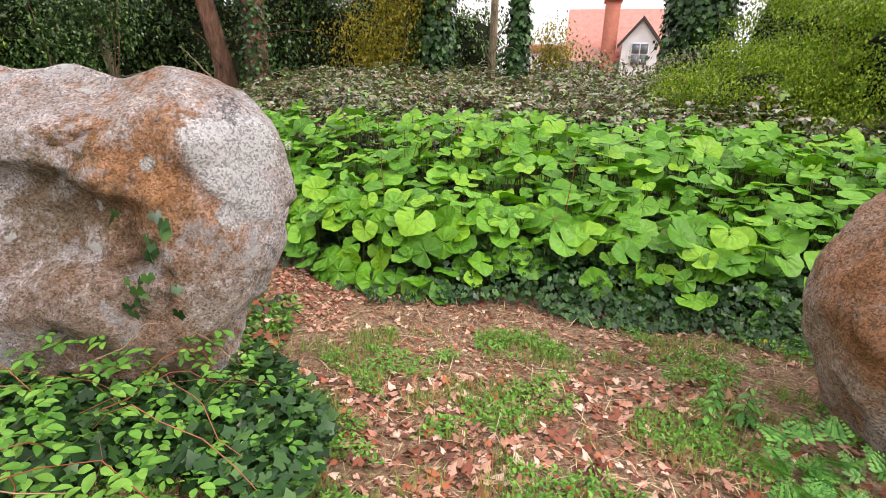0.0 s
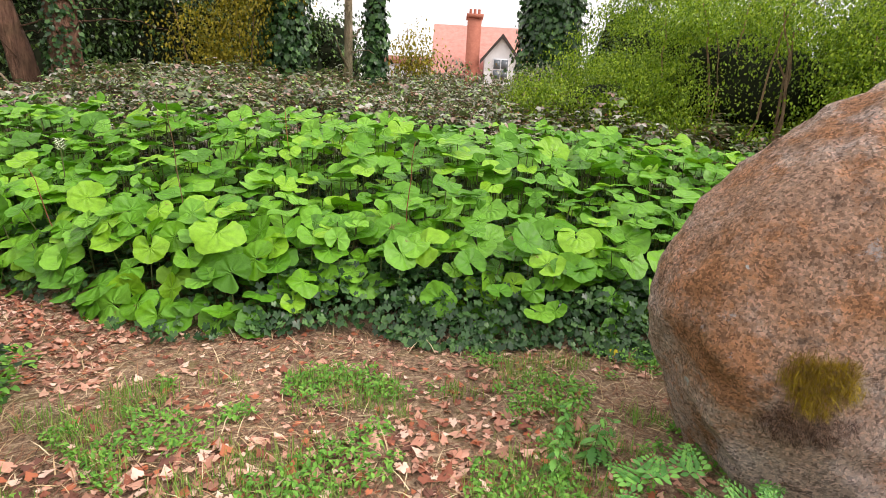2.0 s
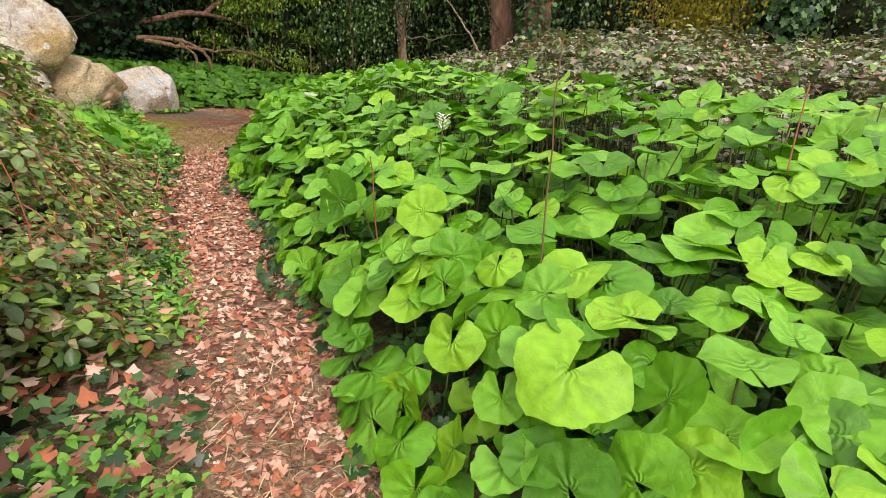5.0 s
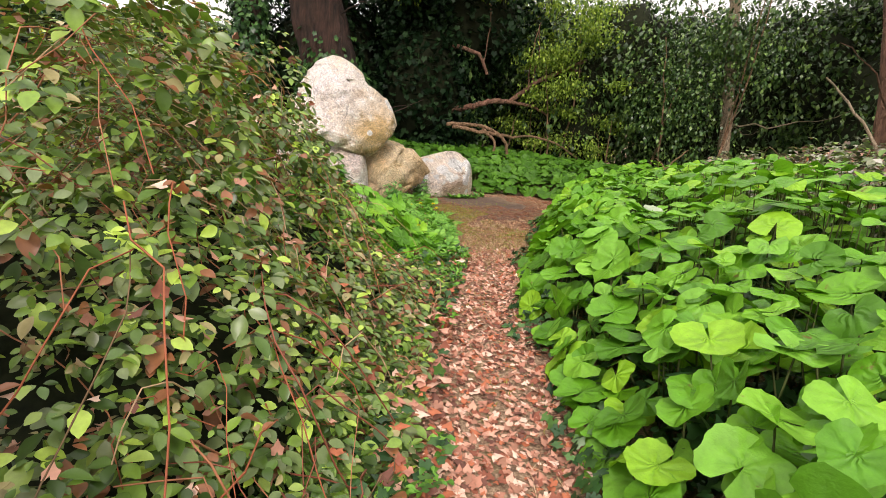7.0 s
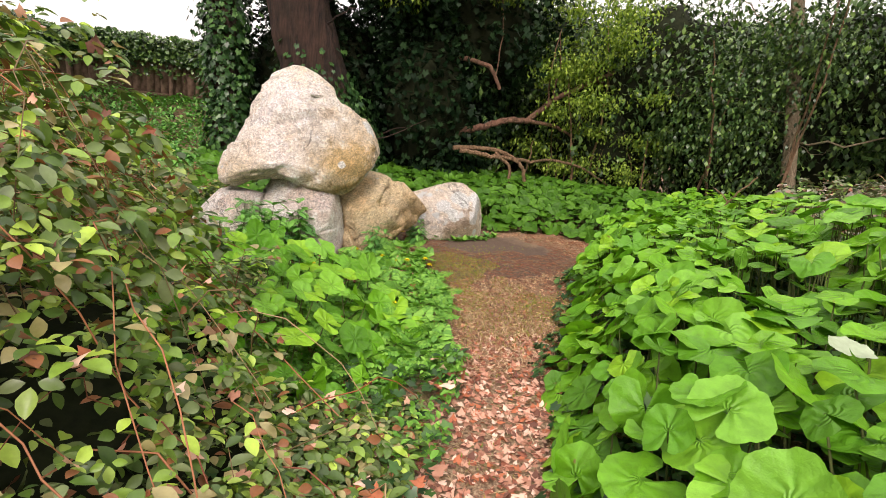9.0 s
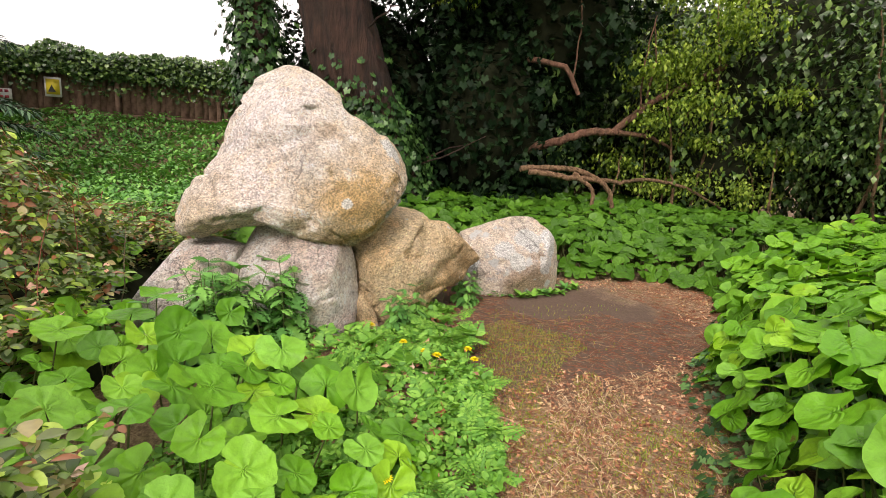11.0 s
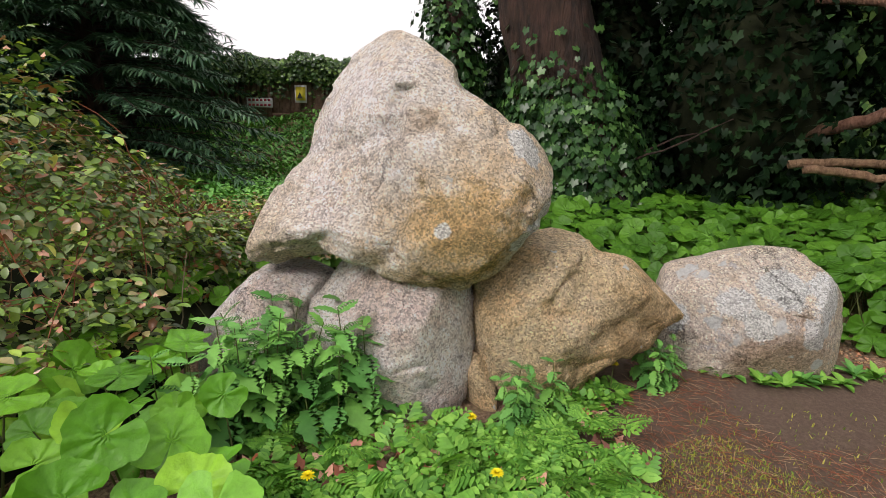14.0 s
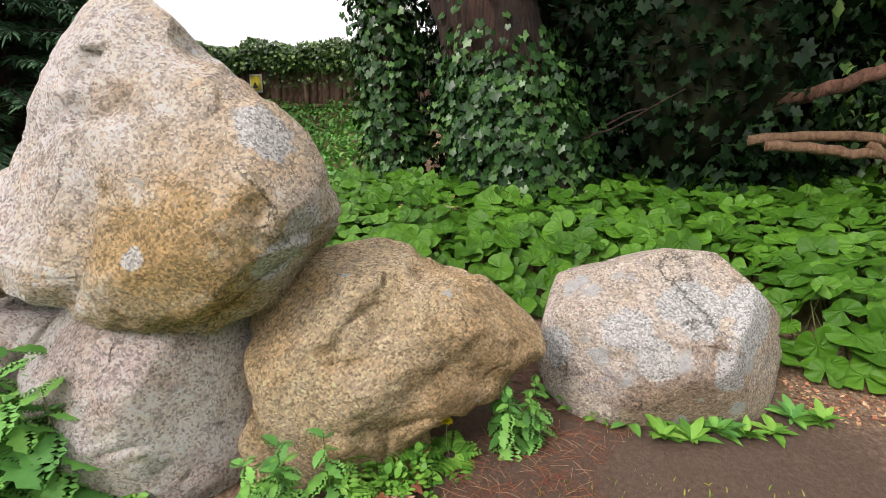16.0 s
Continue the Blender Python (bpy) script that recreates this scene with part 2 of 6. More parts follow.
M_BRAMBLE = leaf_mat("bramble_leaf", [(0.061, 0.116, 0.024), (0.122, 0.207, 0.037), (0.207, 0.342, 0.049), (0.134, 0.171, 0.061), (0.415, 0.586, 0.085), (0.085, 0.159, 0.024), (0.268, 0.378, 0.073), (0.293, 0.122, 0.055), (0.195, 0.256, 0.110), (0.366, 0.317, 0.146), (0.146, 0.220, 0.061), (0.098, 0.183, 0.037), (0.043, 0.085, 0.018), (0.171, 0.293, 0.043)], 0.34, 0.2, gloss=0.45)
M_BRAMBLE_WORN = leaf_mat("winter_bramble_leaf", [(0.13, 0.17, 0.08), (0.24, 0.26, 0.16), (0.33, 0.21, 0.16), (0.16, 0.27, 0.06), (0.42, 0.41, 0.35), (0.26, 0.42, 0.09), (0.16, 0.2, 0.1), (0.22, 0.16, 0.13), (0.07, 0.09, 0.045)], 0.4, 0.1, gloss=0.45)
M_LAUREL = leaf_mat("evergreen_leaf", [(0.035, 0.08, 0.022), (0.07, 0.14, 0.035), (0.16, 0.27, 0.06), (0.11, 0.19, 0.05), (0.05, 0.11, 0.03), (0.025, 0.055, 0.018)], 0.34, 0.08, gloss=0.4)
# almost black: the deep shade behind the cairn is put into this leaf colour
M_YEW = leaf_mat("shade_darkened_leaf", [(0.005, 0.016, 0.006), (0.009, 0.025, 0.009), (0.016, 0.038, 0.013)], 0.5, 0.0, gloss=0.1)
M_PRIVET = leaf_mat("young_shrub_leaf", [(0.17, 0.28, 0.02), (0.25, 0.38, 0.025), (0.36, 0.48, 0.04), (0.10, 0.18, 0.015)], 0.5, 0.25)
M_SPRING = leaf_mat("spring_leaf", [(0.15, 0.24, 0.03), (0.22, 0.33, 0.045), (0.34, 0.46, 0.07), (0.08, 0.15, 0.02)], 0.5, 0.25)
M_YELLOW_LEAF = leaf_mat("yellow_spring_leaf", [(0.33, 0.27, 0.02), (0.25, 0.24, 0.03), (0.40, 0.33, 0.04)], 0.5, 0.25)
M_CONIFER = leaf_mat("conifer_needles", [(0.03, 0.075, 0.04), (0.05, 0.12, 0.06), (0.08, 0.165, 0.08)], 0.6, 0.0)
M_WEED = leaf_mat("fresh_weed_leaf", [(0.10, 0.27, 0.04), (0.15, 0.36, 0.05), (0.22, 0.45, 0.07)], 0.45, 0.25)
M_NETTLE = leaf_mat("nettle_leaf", [(0.08, 0.24, 0.05), (0.13, 0.34, 0.07), (0.18, 0.42, 0.08)], 0.5, 0.15)
M_GRASS = leaf_mat("grass_blade", [(0.13, 0.30, 0.04), (0.22, 0.38, 0.07), (0.30, 0.36, 0.10)], 0.5, 0.2)
M_LITTER = leaf_mat("dead_leaf", [(0.47, 0.22, 0.15), (0.64, 0.38, 0.28), (0.26, 0.09, 0.055), (0.76, 0.53, 0.42), (0.46, 0.15, 0.075), (0.36, 0.18, 0.12), (0.58, 0.31, 0.22), (0.16, 0.07, 0.05)], 0.75, 0.08)
M_STRAW = leaf_mat("dry_straw", [(0.55, 0.40, 0.22), (0.38, 0.20, 0.11), (0.20, 0.09, 0.055), (0.66, 0.52, 0.33), (0.12, 0.06, 0.04), (0.30, 0.16, 0.09)], 0.8, 0.0)
M_CRUMB = leaf_mat("crumbled_leaf", [(0.50, 0.24, 0.13), (0.30, 0.12, 0.065), (0.62, 0.38, 0.23), (0.40, 0.18, 0.10), (0.16, 0.07, 0.04), (0.55, 0.40, 0.20)], 0.8, 0.0)
M_CANE = leaf_mat("bramble_cane", [(0.22, 0.07, 0.04), (0.34, 0.14, 0.07), (0.16, 0.10, 0.05), (0.42, 0.28, 0.16), (0.30, 0.09, 0.04)], 0.6, 0.0)
# near-black cores inside foliage, added to stand for inner shade
M_SHADE_CORE = plain_mat("shade_core_dark", (0.008, 0.011, 0.006), (0.022, 0.026, 0.012), 12, 0.95)
M_BARK_RED = bark_mat("red_brown_bark", (0.10, 0.045, 0.03), (0.33, 0.18, 0.12))
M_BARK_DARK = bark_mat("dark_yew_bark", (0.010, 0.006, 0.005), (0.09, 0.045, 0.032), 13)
M_BARK_PALE = bark_mat("pale_bark", (0.22, 0.17, 0.11), (0.45, 0.37, 0.26), 20)
M_BRANCH = bark_mat("bare_branch", (0.16, 0.09, 0.05), (0.42, 0.27, 0.16), 22)
M_STONE_CAP = stone_mat("pale_pink_granite", (0.78, 0.72, 0.67), (0.40, 0.32, 0.27), (0.62, 0.46, 0.28), 0.35, 0.13,
                        patches=[((0.35, -0.4, 1.15), 0.6, (0.62, 0.48, 0.33), 0.6), ((-0.45, -0.35, 1.35), 0.62, (0.80, 0.74, 0.73), 0.8), ((0.15, -0.45, 0.8), 0.5, (0.60, 0.43, 0.22), 0.65), ((-0.75, -0.4, 0.8), 0.35, (0.62, 0.49, 0.34), 0.6), ((0.05, -0.35, 1.5), 0.14, (0.40, 0.29, 0.2), 0.7), ((0.3, -0.45, 0.95), 0.3, (0.62, 0.41, 0.17), 0.6)],
                        crusts=[((0.52, -0.25, 0.92), 0.12, (0.82, 0.82, 0.81)), ((0.57, -0.18, 1.05), 0.12, (0.8, 0.8, 0.79)), ((0.15, -0.47, 0.98), 0.045, (0.8, 0.78, 0.74)), ((0.48, -0.2, 1.33), 0.13, (0.76, 0.75, 0.73))])
M_STONE_BASE = stone_mat("grey_granite", (0.76, 0.72, 0.70), (0.34, 0.29, 0.27), (0.60, 0.46, 0.40), 0.2, 0.06, patches=[((0.1, -0.3, 0.68), 0.35, (0.64, 0.48, 0.43), 0.6)])
M_STONE_TAN = stone_mat("tan_granite", (0.66, 0.53, 0.36), (0.26, 0.18, 0.11), (0.56, 0.38, 0.19), 0.55, 0.12, patches=[((0.3, -0.3, 0.45), 0.3, (0.38, 0.26, 0.14), 0.5)])
M_STONE_LICHEN = stone_mat("lichen_granite", (0.66, 0.58, 0.51), (0.26, 0.2, 0.17), (0.54, 0.41, 0.29), 0.35, 0.34, pale=0.25,
                           patches=[((0.0, -0.4, 0.1), 0.35, (0.42, 0.29, 0.21), 0.7)],
                           crusts=[((0.36, -0.25, 0.5), 0.24, (0.84, 0.84, 0.83)), ((0.05, -0.26, 0.58), 0.2, (0.74, 0.74, 0.72)), ((-0.25, -0.33, 0.46), 0.15, (0.76, 0.75, 0.73)), ((-0.12, -0.38, 0.34), 0.12, (0.74, 0.74, 0.71)), ((0.2, -0.37, 0.3), 0.12, (0.72, 0.71, 0.69)), ((-0.57, -0.24, 0.3), 0.12, (0.74, 0.74, 0.72))])
M_STONE_LEFT = stone_mat("rust_streaked_granite", (0.58, 0.535, 0.545), (0.15, 0.12, 0.115), (0.32, 0.22, 0.15), 0.3, 0.2, (0.42, 0.18, 0.07), 0.18, 0.35,
                         patches=[((0.4, -0.3, 1.05), 0.4, (0.50, 0.23, 0.08), 0.85), ((0.72, -0.3, 0.88), 0.34, (0.48, 0.24, 0.10), 0.75), ((0.15, -0.35, 1.38), 0.2, (0.40, 0.18, 0.08), 0.65),
                                  ((0.1, -0.3, 0.88), 0.36, (0.21, 0.16, 0.09), 0.85), ((0.3, -0.3, 0.3), 0.7, (0.34, 0.22, 0.15), 0.75)],
                         crusts=[((0.86, -0.22, 1.17), 0.27, (0.86, 0.86, 0.86)), ((0.93, -0.2, 0.96), 0.2, (0.80, 0.80, 0.81)), ((0.52, -0.33, 1.13), 0.06, (0.66, 0.66, 0.63)), ((0.68, -0.33, 1.08), 0.07, (0.6, 0.6, 0.58))])
M_STONE_RIGHT = stone_mat("red_granite", (0.55, 0.46, 0.42), (0.14, 0.09, 0.08), (0.42, 0.25, 0.16), 0.5, 0.07, (0.42, 0.20, 0.10), 0.35, 0.12,
                          patches=[((-0.75, -0.35, 0.95), 0.85, (0.50, 0.25, 0.12), 0.5), ((-0.2, -0.4, 0.35), 0.5, (0.52, 0.48, 0.46), 0.7), ((-0.2, -0.4, 1.3), 0.4, (0.50, 0.38, 0.34), 0.5)])


# ---- geometry tools ----
def mesh_np(name, verts, faces, mat, uv=None, smooth=True):
    """A mesh from numpy arrays; faces all have the same number of corners."""
    me = bpy.data.meshes.new(name)
    nf, k = faces.shape
    me.vertices.add(len(verts))
    me.vertices.foreach_set("co", verts.astype(np.float32).ravel())
    me.loops.add(nf * k)
    me.loops.foreach_set("vertex_index", faces.astype(np.int32).ravel())
    me.polygons.add(nf)
    me.polygons.foreach_set("loop_start", np.arange(0, nf * k, k, dtype=np.int32))
    if uv is not None:
        me.uv_layers.new(name="UVMap").data.foreach_set("uv", uv[faces.ravel()].astype(np.float32).ravel())
    me.update(calc_edges=True)
    if smooth:
        me.polygons.foreach_set("use_smooth", np.ones(nf, dtype=bool))
    me.materials.append(mat)
    return me


def turns(yaw, tilt, spin=None):
    """Rotation matrices: spin about the leaf's normal, tilt about x, then yaw about z."""
    n = len(yaw)
    cy, sy, ct, st = np.cos(yaw), np.sin(yaw), np.cos(tilt), np.sin(tilt)
    o, e = np.zeros(n), np.ones(n)
    z = np.array([[cy, -sy, o], [sy, cy, o], [o, o, e]]).transpose(2, 0, 1)
    x = np.array([[e, o, o], [o, ct, -st], [o, st, ct]]).transpose(2, 0, 1)
    r = z @ x
    if spin is not None:
        cs, ss = np.cos(spin), np.sin(spin)
        r = r @ np.array([[cs, -ss, o], [ss, cs, o], [o, o, e]]).transpose(2, 0, 1)
    return r


def scatter(template, pos, rot, size):
    tv, tf = template[0], template[1]
    n = len(pos)
    v = np.einsum("nij,vj->nvi", rot, tv) * np.asarray(size).reshape(n, 1, 1) + pos[:, None, :]
    f = tf[None] + (np.arange(n) * len(tv))[:, None, None]
    return v.reshape(-1, 3), f.reshape(-1, tf.shape[1])


def joined(chunks):
    vs, fs, k = [], [], 0
    for v, f in chunks:
        vs.append(v)
        fs.append(f + k)
        k += len(v)
    return np.concatenate(vs), np.concatenate(fs)


def part(name, data, parent=None, label="", kind="", m=None):
    ob = new(name, data)
    if parent:
        ob.parent = parent
    if m is not None:
        ob.matrix_basis = m
    return tagged(ob, label, kind=kind)


def leaf_template(width=0.55, fold=0.12, droop=0.2):
    v = np.array([(0, 0, 0), (-width / 2, 0.42, fold), (0, 0.45, 0), (width / 2, 0.42, fold), (0, 1, -droop),
                  (-width * 0.36, 0.75, fold * 0.5 - droop * 0.4), (width * 0.36, 0.75, fold * 0.5 - droop * 0.4)])
    return v, np.array([(0, 2, 1), (0, 3, 2), (1, 2, 5), (5, 2, 4), (2, 3, 6), (2, 6, 4)])


def star_template(radii, cup=0.08):
    k = len(radii)
    a = np.linspace(-2.75, 2.75, k)
    r = np.array(radii)
    v = np.concatenate([[(0, 0, 0)], np.stack([np.sin(a) * r, np.cos(a) * r + 0.0, cup * r * np.cos(2 * a)], 1)])
    return v, np.array([(0, i + 2, i + 1) for i in range(k - 1)])


T_LEAF = leaf_template()
T_NARROW = leaf_template(0.34, 0.06, 0.15)
T_NEEDLE = leaf_template(0.13, 0.03, 0.12)
T_ROUND = leaf_template(0.8, 0.1, 0.12)
T_IVY = star_template([0.45, 0.66, 0.52, 0.8, 0.62, 1.05, 0.62, 0.8, 0.52, 0.66, 0.45])
T_DEAD = star_template([0.42, 0.58, 0.5, 0.66, 0.62, 1.1, 0.6, 0.7, 0.52, 0.6, 0.4], 0.2)


def trefoil():
    """A bramble leaf: three leaflets."""
    out = []
    for turn, s in ((0, 1.0), (1.25, 0.8), (-1.25, 0.8)):
        c, q = math.cos(turn), math.sin(turn)
        v = leaf_template(0.66, 0.1, 0.18)
        out.append((v[0] @ np.array([[c, q, 0], [-q, c, 0], [0, 0, 1]]) * s, v[1]))
    return joined(out)


T_TREFOIL = trefoil()


def toothed_leaf(width=0.6, fold=0.09, droop=0.16):
    """An oval leaflet with a toothed edge, folded along its midrib."""
    ys = np.array([0.12, 0.34, 0.56, 0.78])
    ws = width / 2 * np.array([0.62, 1.0, 0.92, 0.55])
    z = lambda y: -droop * y * y
    mid_ = [(0, 0, 0)] + [(0, y, z(y)) for y in ys] + [(0, 1, z(1.0))]
    v = mid_ + [(-w, y + 0.07, z(y) + fold * w / width * 2) for y, w in zip(ys, ws)] + [(w, y + 0.07, z(y) + fold * w / width * 2) for y, w in zip(ys, ws)]
    f = []
    for i in range(4):
        f += [(i, i + 1, 6 + i), (i, 10 + i, i + 1)]
        if i:
            f += [(6 + i, 6 + i - 1, i), (10 + i, i, 10 + i - 1)]
    return np.array(v), np.array(f + [(4, 5, 9), (4, 13, 5)])


def bramble_leaf():
    """Three toothed leaflets on one stalk."""
    out = []
    for turn, k in ((0, 1.0), (1.3, 0.78), (-1.3, 0.78)):
        c, q = math.cos(turn), math.sin(turn)
        v = toothed_leaf()
        out.append(((v[0] + np.array([0, 0.2, 0])) @ np.array([[c, q, 0], [-q, c, 0], [0, 0, 1]]) * k, v[1]))
    return joined(out)


T_BRAMBLE = bramble_leaf()


def blade_template():
    v = np.array([(-0.02, 0, 0), (0.02, 0, 0), (-0.018, 0.05, 0.5), (0.018, 0.05, 0.5), (0, 0.25, 1.0)])
    return v, np.array([(0, 1, 3), (0, 3, 2), (2, 3, 4)])


T_BLADE = blade_template()
T_TUFT = (T_BLADE[0] * np.array([5.0, 1.6, 0.8]), T_BLADE[1])


def stick_template():
    a = np.arange(3) * 2.094
    ring = np.stack([np.cos(a), np.sin(a)], 1)
    v = np.concatenate([np.column_stack([ring[:, 0] * 0.013, np.full(3, y), ring[:, 1] * 0.013 + z]) for y, z in ((-0.5, 0), (0.0, 0.03), (0.5, 0))])
    f = []
    for s in (0, 3):
        for i in range(3):
            j = (i + 1) % 3
            f += [(s + i, s + j, s + 3 + j), (s + i, s + 3 + j, s + 3 + i)]
    return v, np.array(f)


T_STICK = stick_template()


def pinnate(pairs=7, sub=True):
    """A ferny compound leaf lying along y."""
    out = []
    for i in range(pairs):
        y = 0.15 + 0.8 * i / pairs
        ln = 0.42 * (1 - i / pairs) + 0.08
        for s in (-1, 1):
            turn = -s * 1.05
            c, q = math.cos(turn), math.sin(turn)
            rot = np.array([[c, q, 0], [-q, c, 0], [0, 0, 1]])
            for j in range(3 if sub else 1):
                for w in ((-1, 1) if sub and j < 2 else (0,)):
                    v = leaf_template(0.5, 0.08, 0.12)
                    cc, qq = math.cos(-w * 0.8), math.sin(-w * 0.8)
                    lv = (v[0] * (0.5 if sub else 1)) @ np.array([[cc, qq, 0], [-qq, cc, 0], [0, 0, 1]]) + np.array([0, 0.35 * j if sub else 0, 0])
                    out.append((lv @ rot * ln + np.array([0, y, -0.25 * y * y]), v[1]))
    return joined(out)


T_FERN = pinnate(6)
T_DANDY = pinnate(6, False)


def kidney(segments, rings, seed, notch=0.42):
    """A round, notched butterbur blade, about 1 across, hung at its stalk; with uv as (angle, radius)."""
    r = np.random.default_rng(seed)
    amax = math.pi - notch * r.uniform(0.12, 0.8)
    a = np.linspace(-amax, amax, segments + 1)
    p1, p2, p3, w = r.uniform(0, 6.28, 3).tolist() + [r.uniform(0.02, 0.075)]
    edge = 0.5 * (1 - 0.13 * np.cos(a)) * (1 - 0.22 * (np.abs(a) / amax) ** 12) * (1 + 0.05 * np.sin(3 * a + p2) + 0.035 * np.sin(6 * a + p1) + 0.02 * np.sin(13 * a + p2) + 0.012 * np.cos(23 * a))
    v, uv = [(0, 0, 0)], [(0.5, 0)]
    cup = r.uniform(-0.05, 0.28)
    for k in range(1, rings + 1):
        f = k / rings
        for i in range(segments + 1):
            rr = edge[i] * f
            z = cup * rr * rr * 2 - 0.05 * f + w * math.sin(3 * a[i] + p3) * f * f + 0.01 * math.sin(5 * a[i] + p2) * f * f + 0.004 * math.cos(14 * a[i]) * f - 0.07 * max(0, f - 0.7) * r.uniform(0, 1)
            v.append((math.sin(a[i]) * rr, math.cos(a[i]) * rr, z))
            uv.append((0.5 + a[i] / 6.283, f))
    m = segments + 1
    f = [(0, i + 2, i + 1) for i in range(segments)]
    for k in range(rings - 1):
        for i in range(segments):
            q = 1 + k * m + i
            f += [(q, q + 1, q + m + 1), (q, q + m + 1, q + m)]
    return np.array(v), np.array(f), np.array(uv)


def tube(points, radii, sides=8, seed=0, rough=0.0):
    """A tapering limb along points."""
    pts = [Vector(p) for p in points]
    r = np.random.default_rng(seed)
    v, f = [], []
    for i, p in enumerate(pts):
        d = (pts[min(i + 1, len(pts) - 1)] - pts[max(i - 1, 0)]).normalized()
        u = d.orthogonal().normalized() if i == 0 else (u - d * u.dot(d)).normalized()
        w = d.cross(u)
        for k in range(sides):
            a = 6.28318 * k / sides
            rr = radii[i] * (1 + rough * r.uniform(-1, 1))
            v.append(p + (u * math.cos(a) + w * math.sin(a)) * rr)
    for i in range(len(pts) - 1):
        for k in range(sides):
            q, q2 = i * sides + k, i * sides + (k + 1) % sides
            f += [(q, q2, q2 + sides), (q, q2 + sides, q + sides)]
    return np.array(v), np.array(f)


def bent(start, end, bow, steps=10, seed=0, jitter=0.0):
    """Points of a bowed, slightly crooked line."""
    r = np.random.default_rng(seed)
    s, e, b = np.array(start, float), np.array(end, float), np.array(bow, float)
    out = []
    for i in range(steps + 1):
        t = i / steps
        out.append(s + (e - s) * t + b * math.sin(math.pi * t) + (r.uniform(-1, 1, 3) * jitter if 0 < i < steps else 0))
    return out


# ---- the lie of the land ----
BED_EDGE = np.array([(9, 1.6), (3.2, 2.75), (2.4, 2.9), (1.5, 3.05), (0.7, 3.3), (-0.3, 3.42), (-0.85, 3.65), (-1.3, 3.95), (-2.1, 4.4), (-3.4, 5.15), (-4.05, 5.4), (-4.9, 6.05), (-6.0, 7.07), (-6.8, 7.65), (-7.9, 9.0), (-8.5, 9.5), (-9.1, 9.2), (-9.35, 8.2), (-9.95, 7.9), (-9.95, 6.5), (-9.6, 5.0), (-9.3, 4.0)])
PATH_LEFT = np.array([(-0.3, 2.7), (-1.1, 3.15), (-1.7, 3.55), (-2.8, 4.1), (-3.4, 4.42), (-4.2, 4.88), (-5.5, 5.75), (-6.3, 6.1), (-7.3, 6.3), (-8.4, 6.5), (-9.2, 6.7)])


def signed(line, x, y):
    """Distance from a line of points, positive on its right-hand side as the line is followed."""
    x, y = np.atleast_1d(np.asarray(x, float)), np.atleast_1d(np.asarray(y, float))
    best, sign = np.full(x.shape, 1e9), np.ones(x.shape)
    for (ax, ay), (bx, by) in zip(line[:-1], line[1:]):
        dx, dy = bx - ax, by - ay
        t = np.clip(((x - ax) * dx + (y - ay) * dy) / (dx * dx + dy * dy), 0, 1)
        d = np.hypot(x - ax - t * dx, y - ay - t * dy)
        s = np.where(dx * (y - ay) - dy * (x - ax) > 0, -1, 1)
        closer = d < best - 1e-9
        best, sign = np.where(closer, d, best), np.where(closer, s, sign)
    return best * sign


def waves(x, y, f, seed=0.0):
    """A cheap smooth field between about -1 and 1."""
    return (np.sin(f * x + 1.3 * np.sin(0.7 * f * y + seed) + seed) + np.sin(f * 1.37 * y + 1.7 * np.sin(0.53 * f * x + 2 * seed) + 2.1 * seed) + 0.6 * np.sin(2.3 * f * (x + y) + 3 * seed)) / 2.6


def ease(v, a, b):
    t = np.clip((np.asarray(v, float) - a) / (b - a), 0, 1)
    return t * t * (3 - 2 * t)


def land(x, y):
    """Height of the ground."""
    x, y = np.asarray(x, float), np.asarray(y, float)
    bank = np.maximum(0, y - 3.3 - np.maximum(0, -x - 1) * 0.6)
    bank = 0.12 * np.minimum(bank, 12) * ease(x, -9, -3)
    west = 0.36 * np.clip(-x - 13.6, 0, 5)
    return bank + west + 0.02 * waves(x, y, 1.7) + 0.008 * waves(x, y, 7, 2)


def grid_axis():
    near = np.arange(-20, 14.01, 0.14)
    far = np.array([-2500, -600, -200, -90, -50, -32, -24])
    return np.concatenate([far, near, -far[::-1] * 1.0])


gx, gy = grid_axis(), grid_axis()
X, Y = np.meshgrid(gx, gy)
Z = land(X, Y)
idx = np.arange(X.size).reshape(X.shape)
quads = np.stack([idx[:-1, :-1], idx[:-1, 1:], idx[1:, 1:], idx[1:, :-1]], -1).reshape(-1, 4)
ground = new("ground", mesh_np("ground", np.stack([X.ravel(), Y.ravel(), Z.ravel()], 1), quads, M_GROUND))
tagged(ground, "brown trodden woodland soil with leaf litter and moss", "ground", kind="structure")


